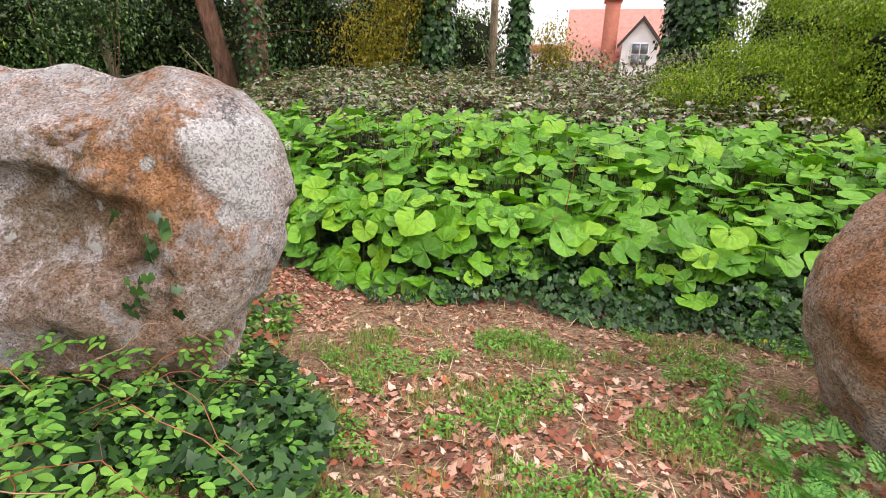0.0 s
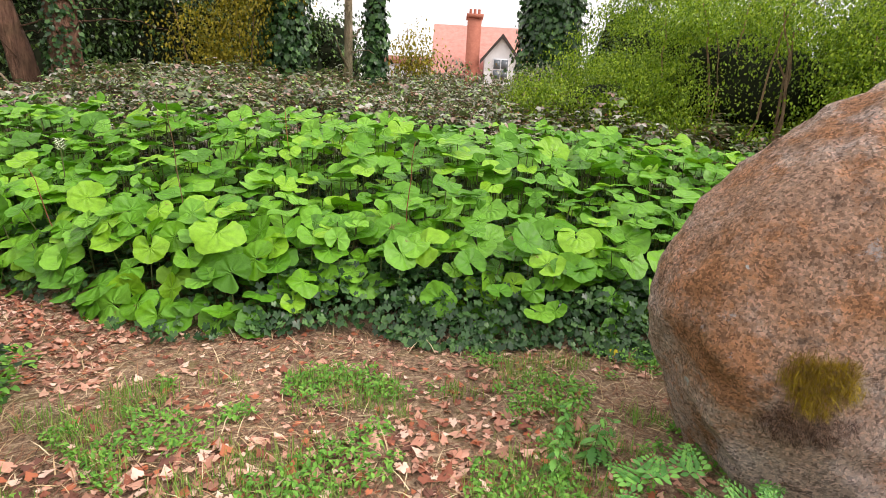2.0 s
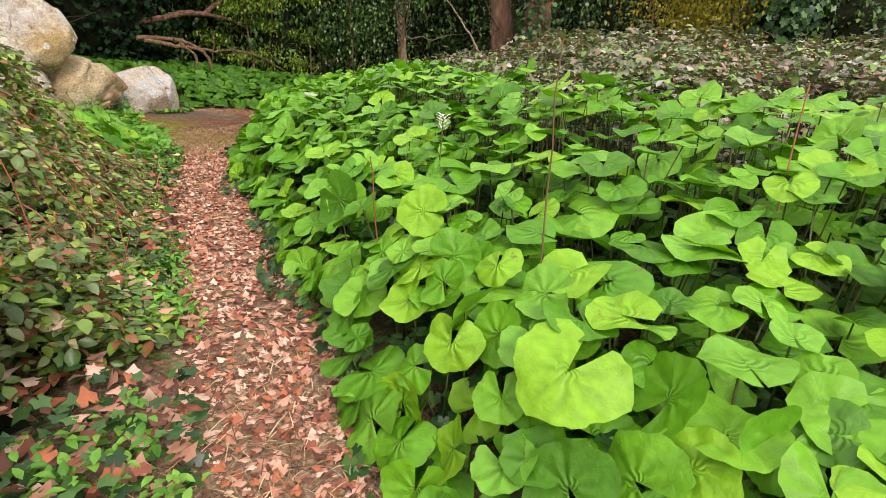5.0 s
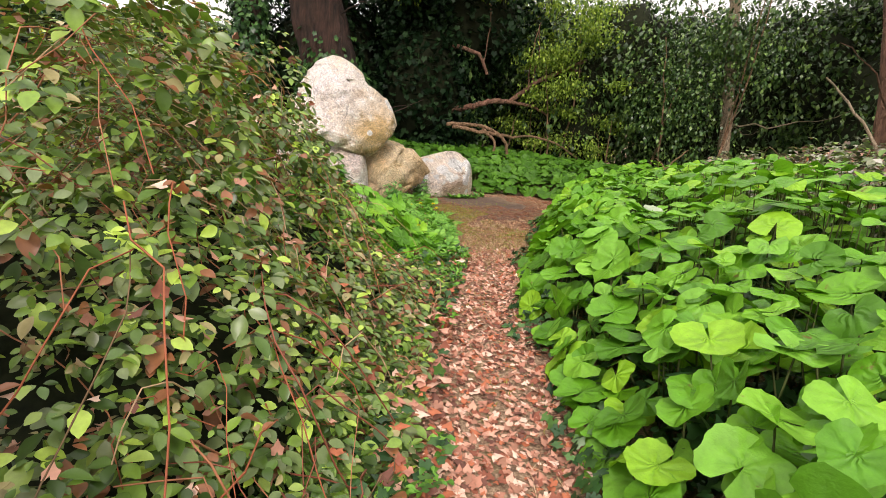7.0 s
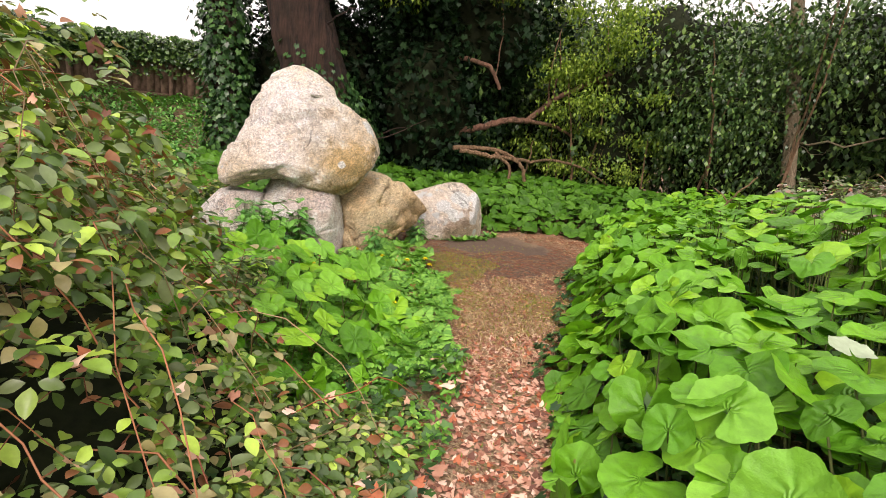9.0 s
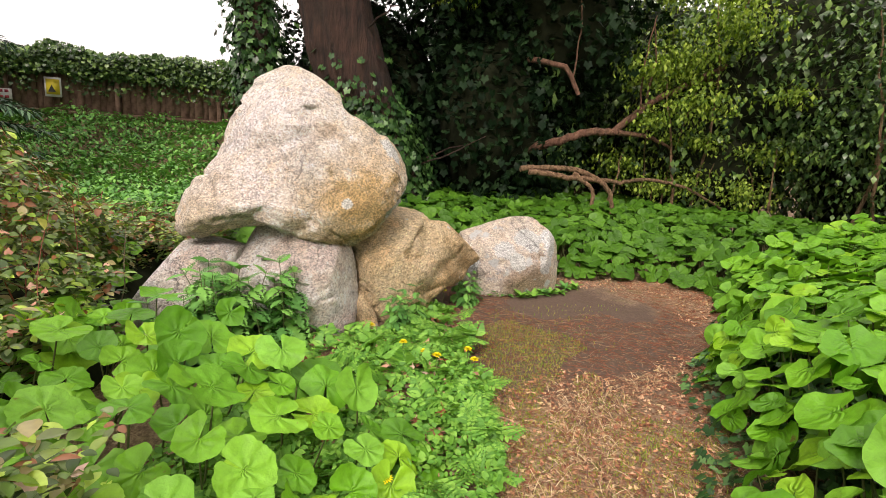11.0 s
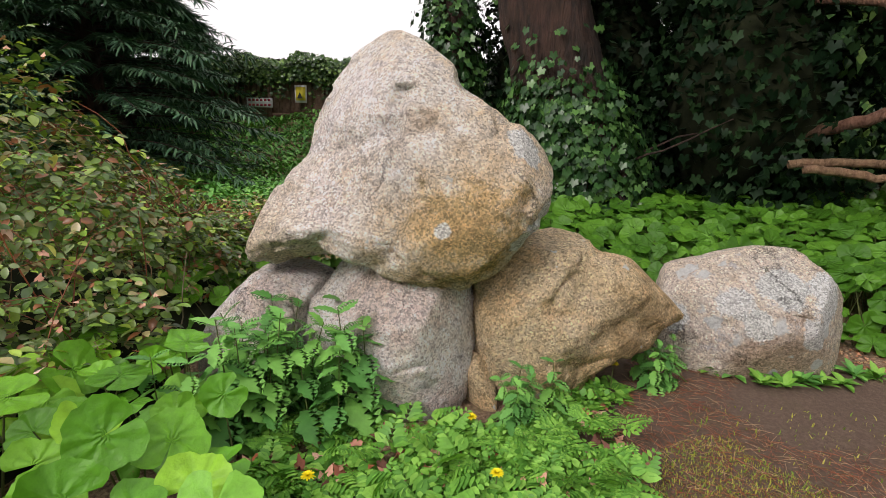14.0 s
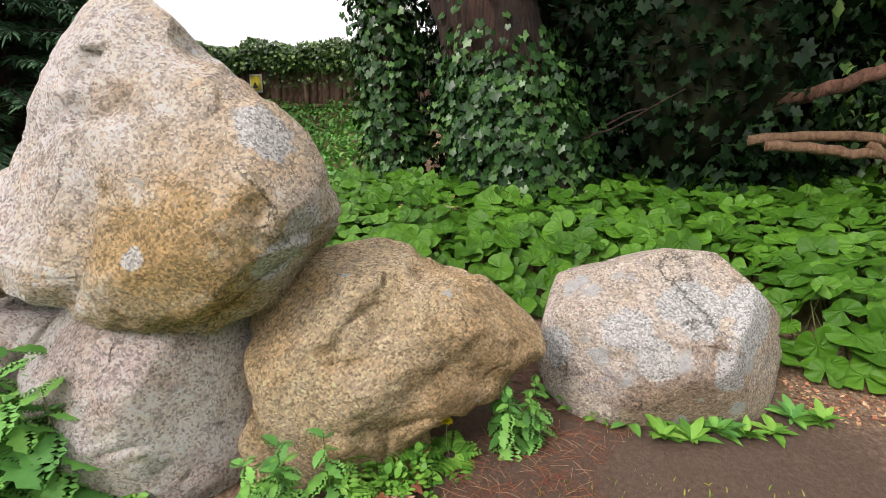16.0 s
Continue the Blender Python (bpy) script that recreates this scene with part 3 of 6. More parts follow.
# ---- boulders ----
def boulder(name, levels, mat, label, seed, m=None, lumps=0.05, square=2.6, shape=None, group="", facets=16, bite=0.05):
    """A boulder from level cuts (z, left, right, front, back) along its own axes, weathered by noise."""
    L = np.array(levels, float)
    n_seg, n_lev = 190, 124
    t = np.linspace(0, 1, n_lev)
    t = 0.5 - 0.5 * np.cos(math.pi * t)
    zs = L[0, 0] + (L[-1, 0] - L[0, 0]) * t
    cut = [np.interp(zs, L[:, 0], L[:, k]) for k in (1, 2, 3, 4)]
    for c in cut:
        c[1:-1] = (c[:-2] + 2 * c[1:-1] + c[2:]) / 4
    a = np.linspace(0, 2 * math.pi, n_seg, endpoint=False)
    ca = np.sign(np.cos(a)) * np.abs(np.cos(a)) ** (2 / square)
    sa = np.sign(np.sin(a)) * np.abs(np.sin(a)) ** (2 / square)
    end = np.clip(np.minimum(np.arange(n_lev) / 6, np.arange(n_lev)[::-1] / 5), 0, 1)
    end = np.sqrt(1 - (1 - end) ** 2)
    verts = []
    for i in range(n_lev):
        l, r, fr, bk = (c[i] for c in cut)
        cx, cy, rx, ry = (l + r) / 2, (fr + bk) / 2, (r - l) / 2 * end[i], (bk - fr) / 2 * end[i]
        verts += [(cx + rx * u, cy + ry * w, zs[i]) for u, w in zip(ca, sa)]
    bm = bmesh.new()
    bv = [bm.verts.new(v) for v in verts]
    for i in range(n_lev - 1):
        for k in range(n_seg):
            q, q2 = i * n_seg + k, i * n_seg + (k + 1) % n_seg
            bm.faces.new((bv[q], bv[q2], bv[q2 + n_seg], bv[q + n_seg]))
    bmesh.ops.remove_doubles(bm, verts=bm.verts, dist=0.0005)
    bm.normal_update()
    off = Vector((seed * 3.1, seed * 1.7, seed * 5.3))
    moves = []
    for v in bm.verts:
        p = v.co + off
        d = lumps * noise.noise(p * 1.6) + lumps * 1.3 * (abs(noise.noise(p * 2.9)) - 0.22) - lumps * 0.45 * (abs(noise.noise(p * 4.1 + Vector((3, 7, 1)))) - 0.2) + lumps * 0.42 * noise.noise(p * 6.5) + lumps * 0.26 * noise.noise(p * 14) + 0.007 * noise.noise(p * 31) - lumps * 1.4 * max(0.0, noise.noise(p * 4.7) - 0.28) - lumps * 0.5 * max(0.0, noise.noise(p * 11) - 0.2) + 0.007 * noise.noise(p * 60)
        crack = abs(noise.noise(p * 2.2 + Vector((9, 2, 4))))
        if crack < 0.035:
            d -= lumps * 0.5 * (1 - crack / 0.035)
        moves.append(v.co + v.normal * d)
    # flat faces where pieces have split away
    r = random.Random(seed)
    middle = sum(moves, Vector()) / len(moves)
    for _ in range(facets):
        way = Vector((r.uniform(-1, 1), r.uniform(-1.3, 0.6), r.uniform(-0.3, 1))).normalized()
        reach = max((c - middle).dot(way) for c in moves) - bite * r.uniform(0.5, 1.6)
        for i, c in enumerate(moves):
            over = (c - middle).dot(way) - reach
            if over > 0:
                moves[i] = c - way * (over * 0.86)
    for v, c in zip(bm.verts, moves):
        v.co = shape(c) if shape else c
    bm.normal_update()
    me = bpy.data.meshes.new(name)
    bm.to_mesh(me)
    bm.free()
    for p in me.polygons:
        p.use_smooth = True
    me.materials.append(mat)
    ob = new(name, me)
    if m is not None:
        ob.matrix_basis = m
    return tagged(ob, label, "boulder", group)


def cap_shape(c):
    """The hollow under the cap stone and its pointed middle."""
    low = max(0.0, min(1.0, (1.02 - c.z) / 0.36))
    u = c.x
    lift = 0.17 * math.exp(-((u + 0.5) / 0.34) ** 2) + 0.26 * math.exp(-((u - 0.72) / 0.34) ** 2)
    crease = c.x + 0.1 + 0.10 * math.sin(5 * c.z) - 0.25 * (c.z - 1.2)
    cut = 0.06 * math.exp(-(crease / 0.042) ** 2) if c.y < 0 and c.z < 1.62 else 0.0
    facet = 0.17 * max(0.0, min(1.0, -crease * 2.2)) * max(0.0, min(1.0, (c.z - 0.8) / 0.5)) if c.y < 0.1 else 0.0
    return Vector((c.x, c.y + cut + facet, c.z + low * lift))


FACE_EAST = 90  # the stones' left-to-right axis runs along +y


def west_stone(x, y):
    return pose(x, y, 0, 0, 0, FACE_EAST)


# own axes: first from south to north, second from the front (east) to the back (west)
boulder("cap_stone", [(0.62, -0.86, 0.36, -0.32, 0.35), (0.7, -0.96, 0.46, -0.42, 0.42), (0.8, -0.97, 0.56, -0.48, 0.42), (0.92, -0.92, 0.61, -0.5, 0.4), (1.1, -0.81, 0.63, -0.46, 0.38), (1.26, -0.74, 0.61, -0.42, 0.34),
                      (1.4, -0.7, 0.52, -0.36, 0.28), (1.5, -0.66, 0.40, -0.32, 0.22), (1.6, -0.61, 0.22, -0.28, 0.18), (1.68, -0.56, 0.14, -0.25, 0.15), (1.78, -0.49, 0.09, -0.2, 0.1), (1.86, -0.42, 0.05, -0.16, 0.08), (1.91, -0.34, 0.0, -0.1, 0.05)],
        M_STONE_CAP, "large pale pinkish granite capstone resting on smaller boulders", 3, west_stone(-8.4, 5.4), 0.055, 2.8, cap_shape, "stones of the cairn", 22, 0.04)
boulder("base_stone", [(-0.15, -0.42, 0.42, -0.35, 0.5), (0.05, -0.47, 0.45, -0.42, 0.5), (0.3, -0.47, 0.48, -0.44, 0.5), (0.5, -0.42, 0.46, -0.4, 0.5), (0.7, -0.3, 0.38, -0.28, 0.5), (0.86, -0.2, 0.3, -0.1, 0.45)],
        M_STONE_BASE, "rounded grey granite boulder under the capstone", 5, west_stone(-8.26, 5.2), 0.03, 2.4, None, "stones of the cairn")
boulder("base_stone", [(-0.1, -0.42, 0.4, -0.25, 0.4), (0.2, -0.44, 0.4, -0.3, 0.4), (0.4, -0.38, 0.4, -0.25, 0.4), (0.53, -0.2, 0.4, -0.18, 0.3), (0.64, 0.0, 0.38, -0.1, 0.3)],
        M_STONE_BASE, "low pale granite boulder at the edge of the cairn", 8, west_stone(-8.22, 4.48), 0.04, 2.4, None, "stones of the cairn")
boulder("base_stone", [(-0.1, -0.35, 0.2, -0.3, 0.3), (0.1, -0.48, 0.16, -0.32, 0.36), (0.3, -0.55, 0.5, -0.34, 0.36), (0.47, -0.55, 0.72, -0.32, 0.3), (0.62, -0.52, 0.62, -0.28, 0.36), (0.78, -0.45, 0.2, -0.2, 0.3), (0.88, -0.35, 0.0, -0.1, 0.2)],
        M_STONE_TAN, "angular tan granite boulder propping the capstone", 11, pose(-8.55, 6.15, 0, 0, 0, 118), 0.055, 3.0, None, "stones of the cairn", 16, 0.06)
boulder("wedge_stone", [(-0.08, -0.13, 0.15, -0.1, 0.2), (0.1, -0.12, 0.14, -0.12, 0.2), (0.26, -0.08, 0.1, -0.1, 0.2), (0.36, -0.04, 0.05, -0.03, 0.2)],
        M_STONE_TAN, "small wedge of granite between two boulders", 13, west_stone(-8.18, 5.7), 0.03, 3, None, "stones of the cairn")
boulder("lichen_stone", [(-0.15, -0.55, 0.45, -0.4, 0.4), (0.05, -0.62, 0.56, -0.45, 0.45), (0.25, -0.68, 0.6, -0.44, 0.45), (0.48, -0.64, 0.5, -0.36, 0.4), (0.62, -0.38, 0.35, -0.22, 0.32), (0.75, -0.05, 0.18, -0.05, 0.2)],
        M_STONE_LICHEN, "low granite boulder spotted with white lichen", 17, west_stone(-9.2, 7.43), 0.05, 2.6, None, "stones of the cairn", 18, 0.06)
def dip(c):
    """A saddle in the top of the long boulder, and the scar of a slab that has split off its face."""
    top = max(0.0, min(1.0, (c.z - 0.9) / 0.6))
    step = lambda v, w: 0.5 + 0.5 * math.tanh(v / w)
    scar = step(1.12 - 0.45 * max(0.0, c.x - 0.05) + 0.02 * math.sin(17 * c.x) - c.z, 0.02) * step(c.z - 0.64 - 0.03 * math.sin(11 * c.x), 0.025) * step(0.46 - c.x, 0.05) if c.y < 0 else 0.0
    groove = math.exp(-((c.x - 0.72 - 0.9 * (1.0 - c.z)) / 0.05) ** 2) * step(c.z - 0.78, 0.04) * step(1.12 - c.z, 0.04) if c.y < 0 else 0.0
    return Vector((c.x, c.y + 0.10 * scar + 0.04 * groove, c.z - 0.02 * top - 0.07 * top * math.exp(-((c.x - 0.26) / 0.16) ** 2) - 0.08 * top * step(0.2 - c.x, 0.1)))


boulder("standing_stone", [(-0.2, -1.3, 0.6, -0.3, 0.3), (0.3, -1.35, 0.7, -0.34, 0.34), (0.52, -1.35, 0.86, -0.36, 0.34), (0.7, -1.35, 0.95, -0.36, 0.34), (1.0, -1.3, 1.02, -0.33, 0.3), (1.25, -1.25, 0.98, -0.3, 0.28), (1.42, -1.2, 0.86, -0.26, 0.25), (1.54, -1.1, 0.72, -0.18, 0.2), (1.6, -1.05, 0.6, -0.1, 0.15)],
        M_STONE_LEFT, "massive rust-streaked granite boulder with lichen and ivy", 21, pose(-1.72, 2.4, 0, 0, 0, -2), 0.05, 3.8, dip, "stones beside the path", 30, 0.065)
RED_BOULDER = boulder("standing_stone", [(-0.3, -0.6, 1.0, -0.42, 0.4), (0.0, -0.8, 1.0, -0.46, 0.45), (0.31, -0.98, 1.05, -0.46, 0.45), (0.62, -1.07, 1.05, -0.45, 0.45), (0.79, -1.04, 1.05, -0.42, 0.42), (1.0, -0.93, 1.05, -0.38, 0.4), (1.21, -0.74, 1.0, -0.32, 0.36), (1.41, -0.48, 0.95, -0.26, 0.32), (1.6, -0.2, 0.9, -0.2, 0.25), (1.76, 0.1, 0.8, -0.1, 0.15)],
        M_STONE_RIGHT, "tall reddish granite boulder with a cushion of moss", 25, pose(2.74, 1.88, 0, 0, 0, -8), 0.035, 3.2, None, "stones beside the path", 14, 0.04)


# ---- butterbur ----
NEAR_BLADES = [kidney(48, 5, 40 + i) for i in range(16)]
FAR_BLADES = [kidney(18, 2, 60 + i) for i in range(8)]


def butterbur(name, label, spots_xyz, lean_to, mats, limit, near_test, size=(0.13, 0.265), seed=1):
    """A colony: each near leaf an object, the others joined; stalks run down to the ground."""
    r = np.random.default_rng(seed)
    thing = new(name)
    tagged(thing, label, "plant")
    pos = np.array(spots_xyz)
    n = len(pos)
    tilt = lean_to[1] + r.normal(0, 0.33, n)
    yaw = lean_to[0] + r.normal(0, 0.5, n)
    spin = r.normal(0, 1.1, n) + np.where(r.random(n) < 0.35, math.pi, 0)
    sz = r.uniform(size[0], size[1], n) * (1 + 0.25 * (r.random(n) > 0.85))
    near = np.argsort(near_test(pos))[:limit]
    near = near[near_test(pos[near]) < 1e3]
    is_near = np.zeros(n, bool)
    is_near[near] = True
    meshes = [mesh_np("leaf", b[0], b[1], mats[0], b[2]) for b in NEAR_BLADES]
    for i in near:
        q = Matrix.Translation(pos[i]) @ Matrix.Rotation(yaw[i], 4, "Z") @ Matrix.Rotation(-tilt[i], 4, "X") @ Matrix.Rotation(spin[i], 4, "Z") @ Matrix.Scale(sz[i], 4)
        part("leaf", meshes[r.integers(len(meshes))], thing, m=q)
    which = r.integers(0, len(FAR_BLADES), n)
    chunks, uvs = [], []
    for k, b in enumerate(FAR_BLADES):
        s = (which == k) & ~is_near
        if s.any():
            chunks.append(scatter(b, pos[s], turns(yaw[s], -tilt[s], spin[s]), sz[s]))
            uvs.append(np.tile(b[2], (s.sum(), 1)))
    if chunks:
        v, f = joined(chunks)
        part("foliage", mesh_np("foliage", v, f, mats[-1], np.concatenate(uvs)), thing, "dense round butterbur leaves", "stuff")
    # stalks
    foot = pos.copy()
    foot[:, :2] += r.normal(0, 0.06, (n, 2)) - np.stack([-np.sin(yaw), np.cos(yaw)], 1) * 0.1
    foot[:, 2] = land(foot[:, 0], foot[:, 1]) - 0.02
    d = foot - pos
    ln = np.linalg.norm(d, axis=1)
    side = np.stack([np.cos(yaw), np.sin(yaw), np.zeros(n)], 1) * 0.0035
    other = np.cross(d / ln[:, None], side)
    v = np.stack([pos + side, pos - side * 0.5 + other, pos - side * 0.5 - other, foot + side * 1.6, foot - side + other * 1.6, foot - side - other * 1.6], 1)
    f = np.array([(0, 1, 4), (0, 4, 3), (1, 2, 5), (1, 5, 4), (2, 0, 3), (2, 3, 5)])[None] + (np.arange(n) * 6)[:, None, None]
    part("stalk_mass", mesh_np("stalk_mass", v.reshape(-1, 3), f.reshape(-1, 3), M_STALK), thing, "thin green leaf stalks", "stuff")
    return thing


def spaced(r, n, box, keep, gap):
    """Random places with a least distance between them."""
    cell, out = {}, []
    for x, y in zip(r.uniform(box[0], box[1], n), r.uniform(box[2], box[3], n)):
        i, j = int(x // gap), int(y // gap)
        if any(math.hypot(x - a, y - b) < gap for p in (i - 1, i, i + 1) for q in (j - 1, j, j + 1) for a, b in cell.get((p, q), ())):
            continue
        cell.setdefault((i, j), []).append((x, y))
        out.append((x, y))
    out = np.array(out)
    return out[keep(out[:, 0], out[:, 1])]


def bed_back(x):
    """Northern limit of the main butterbur bed."""
    return 6.8 + np.maximum(0, -x - 1.5) * 0.75 + 0.25 * waves(x, x * 0, 2.1) - np.maximum(0, x - 3.4) * 0.7


def in_bed(x, y):
    return (signed(BED_EDGE, x, y) > 0.02) & (y < bed_back(x)) & (x < 6.8) & (x > -8.6)


def bed_canopy(d):
    return 0.06 + 0.44 * ease(d, -0.05, 0.4) + 0.36 * ease(d, 0.2, 2.2)


def bed_outward(x, y):
    """Which way is out of the bed: the heading along which leaves there lean."""
    e = 0.15
    gx_ = signed(BED_EDGE, x + e, y) - signed(BED_EDGE, x - e, y)
    gy_ = signed(BED_EDGE, x, y + e) - signed(BED_EDGE, x, y - e)
    return np.arctan2(gx_, -gy_)


def main_bed():
    r = np.random.default_rng(11)
    p = np.concatenate([spaced(r, 70000, (-9.6, 6.8, 1.9, 12), in_bed, 0.115), spaced(r, 36000, (-9.6, 6.8, 1.9, 12), in_bed, 0.14),
                        spaced(r, 36000, (-9.6, 6.8, 1.9, 12), lambda x, y: in_bed(x, y) & (signed(BED_EDGE, x, y) < 0.9), 0.15)])
    d = signed(BED_EDGE, p[:, 0], p[:, 1])
    skirt = (p[:, 0] > 0.25) & (d < 0.24) & (r.random(len(p)) < 0.72)
    p, d = p[~skirt], d[~skirt]
    low = r.random(len(p)) < 0.38
    z = land(p[:, 0], p[:, 1]) + bed_canopy(d) * np.where(low, r.uniform(0.3, 0.8, len(p)), r.uniform(0.82, 1.08, len(p))) + 0.04 * waves(p[:, 0], p[:, 1], 5)
    out = bed_outward(p[:, 0], p[:, 1])
    # leaves face out to the path at the rim and up inside
    tilt = 0.85 - 0.6 * ease(d, 0.0, 0.9)
    pos = np.column_stack([p, z])
    return butterbur("butterbur_bed", "broad bed of round bright green butterbur leaves", pos, (out + math.pi * 0, tilt), (M_BUTTER, M_BUTTER), 300,
                     lambda q: np.where((q[:, 0] > -4.6) & (q[:, 0] < 2.4), signed(BED_EDGE, q[:, 0], q[:, 1]) - q[:, 2] * 0.5, 1e6), seed=3)


main_bed()


def west_bed():
    """The shaded bed behind the cairn and under the trees."""
    r = np.random.default_rng(12)
    keep = lambda x, y: (signed(BED_EDGE, x, y) > 0.0) & (x < -8.0) & (x > -13.4) & (y < 12.5) & (y > 4.2)
    p = np.concatenate([spaced(r, 50000, (-13.4, -8.0, 4.2, 12.5), keep, 0.105), spaced(r, 20000, (-13.4, -8.0, 4.2, 12.5), keep, 0.15)])
    d = signed(BED_EDGE, p[:, 0], p[:, 1])
    z = land(p[:, 0], p[:, 1]) + (0.1 + 0.3 * ease(d, 0, 0.5) + 0.22 * ease(d, 0.3, 2.0)) * r.uniform(0.7, 1.1, len(p))
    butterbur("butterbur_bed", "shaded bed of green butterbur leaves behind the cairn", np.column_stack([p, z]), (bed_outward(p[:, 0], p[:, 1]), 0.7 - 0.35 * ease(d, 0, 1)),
              (M_BUTTER_SHADED, M_BUTTER_SHADED), 160, lambda q: np.where(q[:, 1] > 6.3, signed(BED_EDGE, q[:, 0], q[:, 1]) - q[:, 2] * 0.5, 1e6), (0.13, 0.24), 5)


def south_patch():
    """The small patch between brambles and path."""
    r = np.random.default_rng(13)

    def keep(x, y):
        d = -signed(PATH_LEFT, x, y)
        return (d > 0.22) & (d < 1.75 + 0.75 * ease(-x, 5.9, 6.6) + 0.2 * waves(x, y, 3)) & (x < -4.9) & (x > -7.75 + np.maximum(0, y - 4.4) * 1.05) & (y > 3.4)
    p = spaced(r, 12000, (-8.2, -4.6, 3.2, 6.2), keep, 0.125)
    d = -signed(PATH_LEFT, p[:, 0], p[:, 1])
    z = land(p[:, 0], p[:, 1]) + (0.08 + 0.26 * ease(d, 0.2, 0.8) + 0.1 * ease(d, 0.6, 1.4)) * r.uniform(0.6, 1.1, len(p))
    butterbur("butterbur_patch", "patch of bright butterbur leaves beside the path", np.column_stack([p, z]), (np.full(len(p), -0.6), 0.75 - 0.3 * ease(d, 0.2, 1)),
              (M_BUTTER, M_BUTTER), 260, lambda q: q[:, 0] * 0, (0.12, 0.25), 6)


def cairn_patch():
    """Leaves filling the hollow between the brambles and the low stone of the cairn."""
    r = np.random.default_rng(14)
    p = spaced(r, 5000, (-9.3, -7.2, 3.3, 4.35), lambda x, y: (y < 4.3 - 0.35 * ease(-x, 7.8, 8.2)) & (y > 3.35), 0.13)
    z = land(p[:, 0], p[:, 1]) + r.uniform(0.15, 0.42, len(p))
    butterbur("butterbur_patch", "butterbur leaves in the hollow beside the low boulder", np.column_stack([p, z]), (np.full(len(p), -0.9), np.full(len(p), 0.5)), (M_BUTTER, M_BUTTER), 120, lambda q: -q[:, 0], (0.12, 0.22), 7)


west_bed()
south_patch()
cairn_patch()


# ---- thickets, shrubs and trees ----
def thicket(name, label, category, box, keep, top, n, template, size, mat, seed, bare=0.0, depth=0.55, cane_n=0, cane_mat=None, under=True, dead=0):
    """Low growth under a rolling top: leaves near the surface, arching canes, a dark sheet for the shade inside."""
    r = np.random.default_rng(seed)
    x, y = r.uniform(box[0], box[1], n), r.uniform(box[2], box[3], n)
    k = keep(x, y)
    x, y = x[k], y[k]
    h = top(x, y) * (1 + 0.28 * waves(x, y, 3.3, seed) + 0.18 * waves(x, y, 9, seed + 1))
    h = np.maximum(h, 0.02)
    z = land(x, y) + h * (1 - depth * r.random(len(x)) ** 2.2) + r.normal(0, 0.03, len(x)) * np.minimum(1, h * 3)
    thing = new(name)
    tagged(thing, label, category)
    e = 0.1
    sx, sy = (top(x + e, y) - top(x - e, y)) / (2 * e), (top(x, y + e) - top(x, y - e)) / (2 * e)
    steep = np.minimum(np.arctan(np.hypot(sx, sy)), 1.0)
    yaw = np.arctan2(sx, -sy) + r.normal(0, 1.1, len(x))
    tilt = -(0.12 + steep * 0.45 + r.normal(0, 0.4, len(x)))
    v, f = scatter(template, np.column_stack([x, y, z]), turns(yaw, tilt), r.uniform(size[0], size[1], len(x)))
    part("foliage", mesh_np("foliage", v, f, mat), thing, kind="stuff")
    if dead:
        k = r.choice(len(x), dead, replace=False)
        v, f = scatter(T_DEAD, np.column_stack([x, y, z])[k] + r.normal(0, 0.02, (dead, 3)), turns(r.uniform(0, 6.28, dead), r.normal(0, 0.7, dead)), r.uniform(0.02, 0.045, dead))
        part("dead_leaves", mesh_np("dead_leaves", v, f, M_LITTER), thing, "brown dead leaves caught in the canes", "stuff")
    # dark sheet added under the leaves in place of the shade there
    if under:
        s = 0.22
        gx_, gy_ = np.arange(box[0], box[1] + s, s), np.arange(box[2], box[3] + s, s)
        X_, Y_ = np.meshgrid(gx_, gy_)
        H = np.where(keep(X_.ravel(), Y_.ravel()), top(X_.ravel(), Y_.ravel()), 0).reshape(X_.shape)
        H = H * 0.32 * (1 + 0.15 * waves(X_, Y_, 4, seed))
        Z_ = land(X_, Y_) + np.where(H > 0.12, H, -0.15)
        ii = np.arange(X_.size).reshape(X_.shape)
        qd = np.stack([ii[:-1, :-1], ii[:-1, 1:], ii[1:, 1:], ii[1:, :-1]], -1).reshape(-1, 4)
        part("twig_mass", mesh_np("twig_mass", np.stack([X_.ravel(), Y_.ravel(), Z_.ravel()], 1), qd, M_SHADE_CORE), thing, "added dark core for the shade inside the foliage")
    if cane_n:
        chunks = []
        for i in range(cane_n * 4):
            if len(chunks) >= cane_n:
                break
            cx, cy = r.uniform(box[0], box[1]), r.uniform(box[2], box[3])
            if not keep(np.array([cx]), np.array([cy]))[0]:
                continue
            a, ln = r.uniform(0, 6.28), r.uniform(0.25, 0.9)
            ex, ey = cx + math.cos(a) * ln, cy + math.sin(a) * ln
            if not keep(np.array([ex]), np.array([ey]))[0]:
                continue
            h0 = float(land(cx, cy)) + float(top(np.array([cx]), np.array([cy]))[0]) * r.uniform(0.5, 1.05)
            h1 = float(land(ex, ey)) + float(top(np.array([ex]), np.array([ey]))[0]) * r.uniform(0.5, 1.05)
            w = r.uniform(0.0015, 0.0032)
            chunks.append(tube(bent((cx, cy, h0), (ex, ey, h1), (r.normal(0, 0.08), r.normal(0, 0.08), r.uniform(0, 0.22)), 6, i, 0.025), [w] * 7, 4))
        v, f = joined(chunks)
        part("cane_tangle", mesh_np("cane_tangle", v, f, cane_mat or M_CANE), thing, "arching reddish-brown canes", "stuff")
    return thing


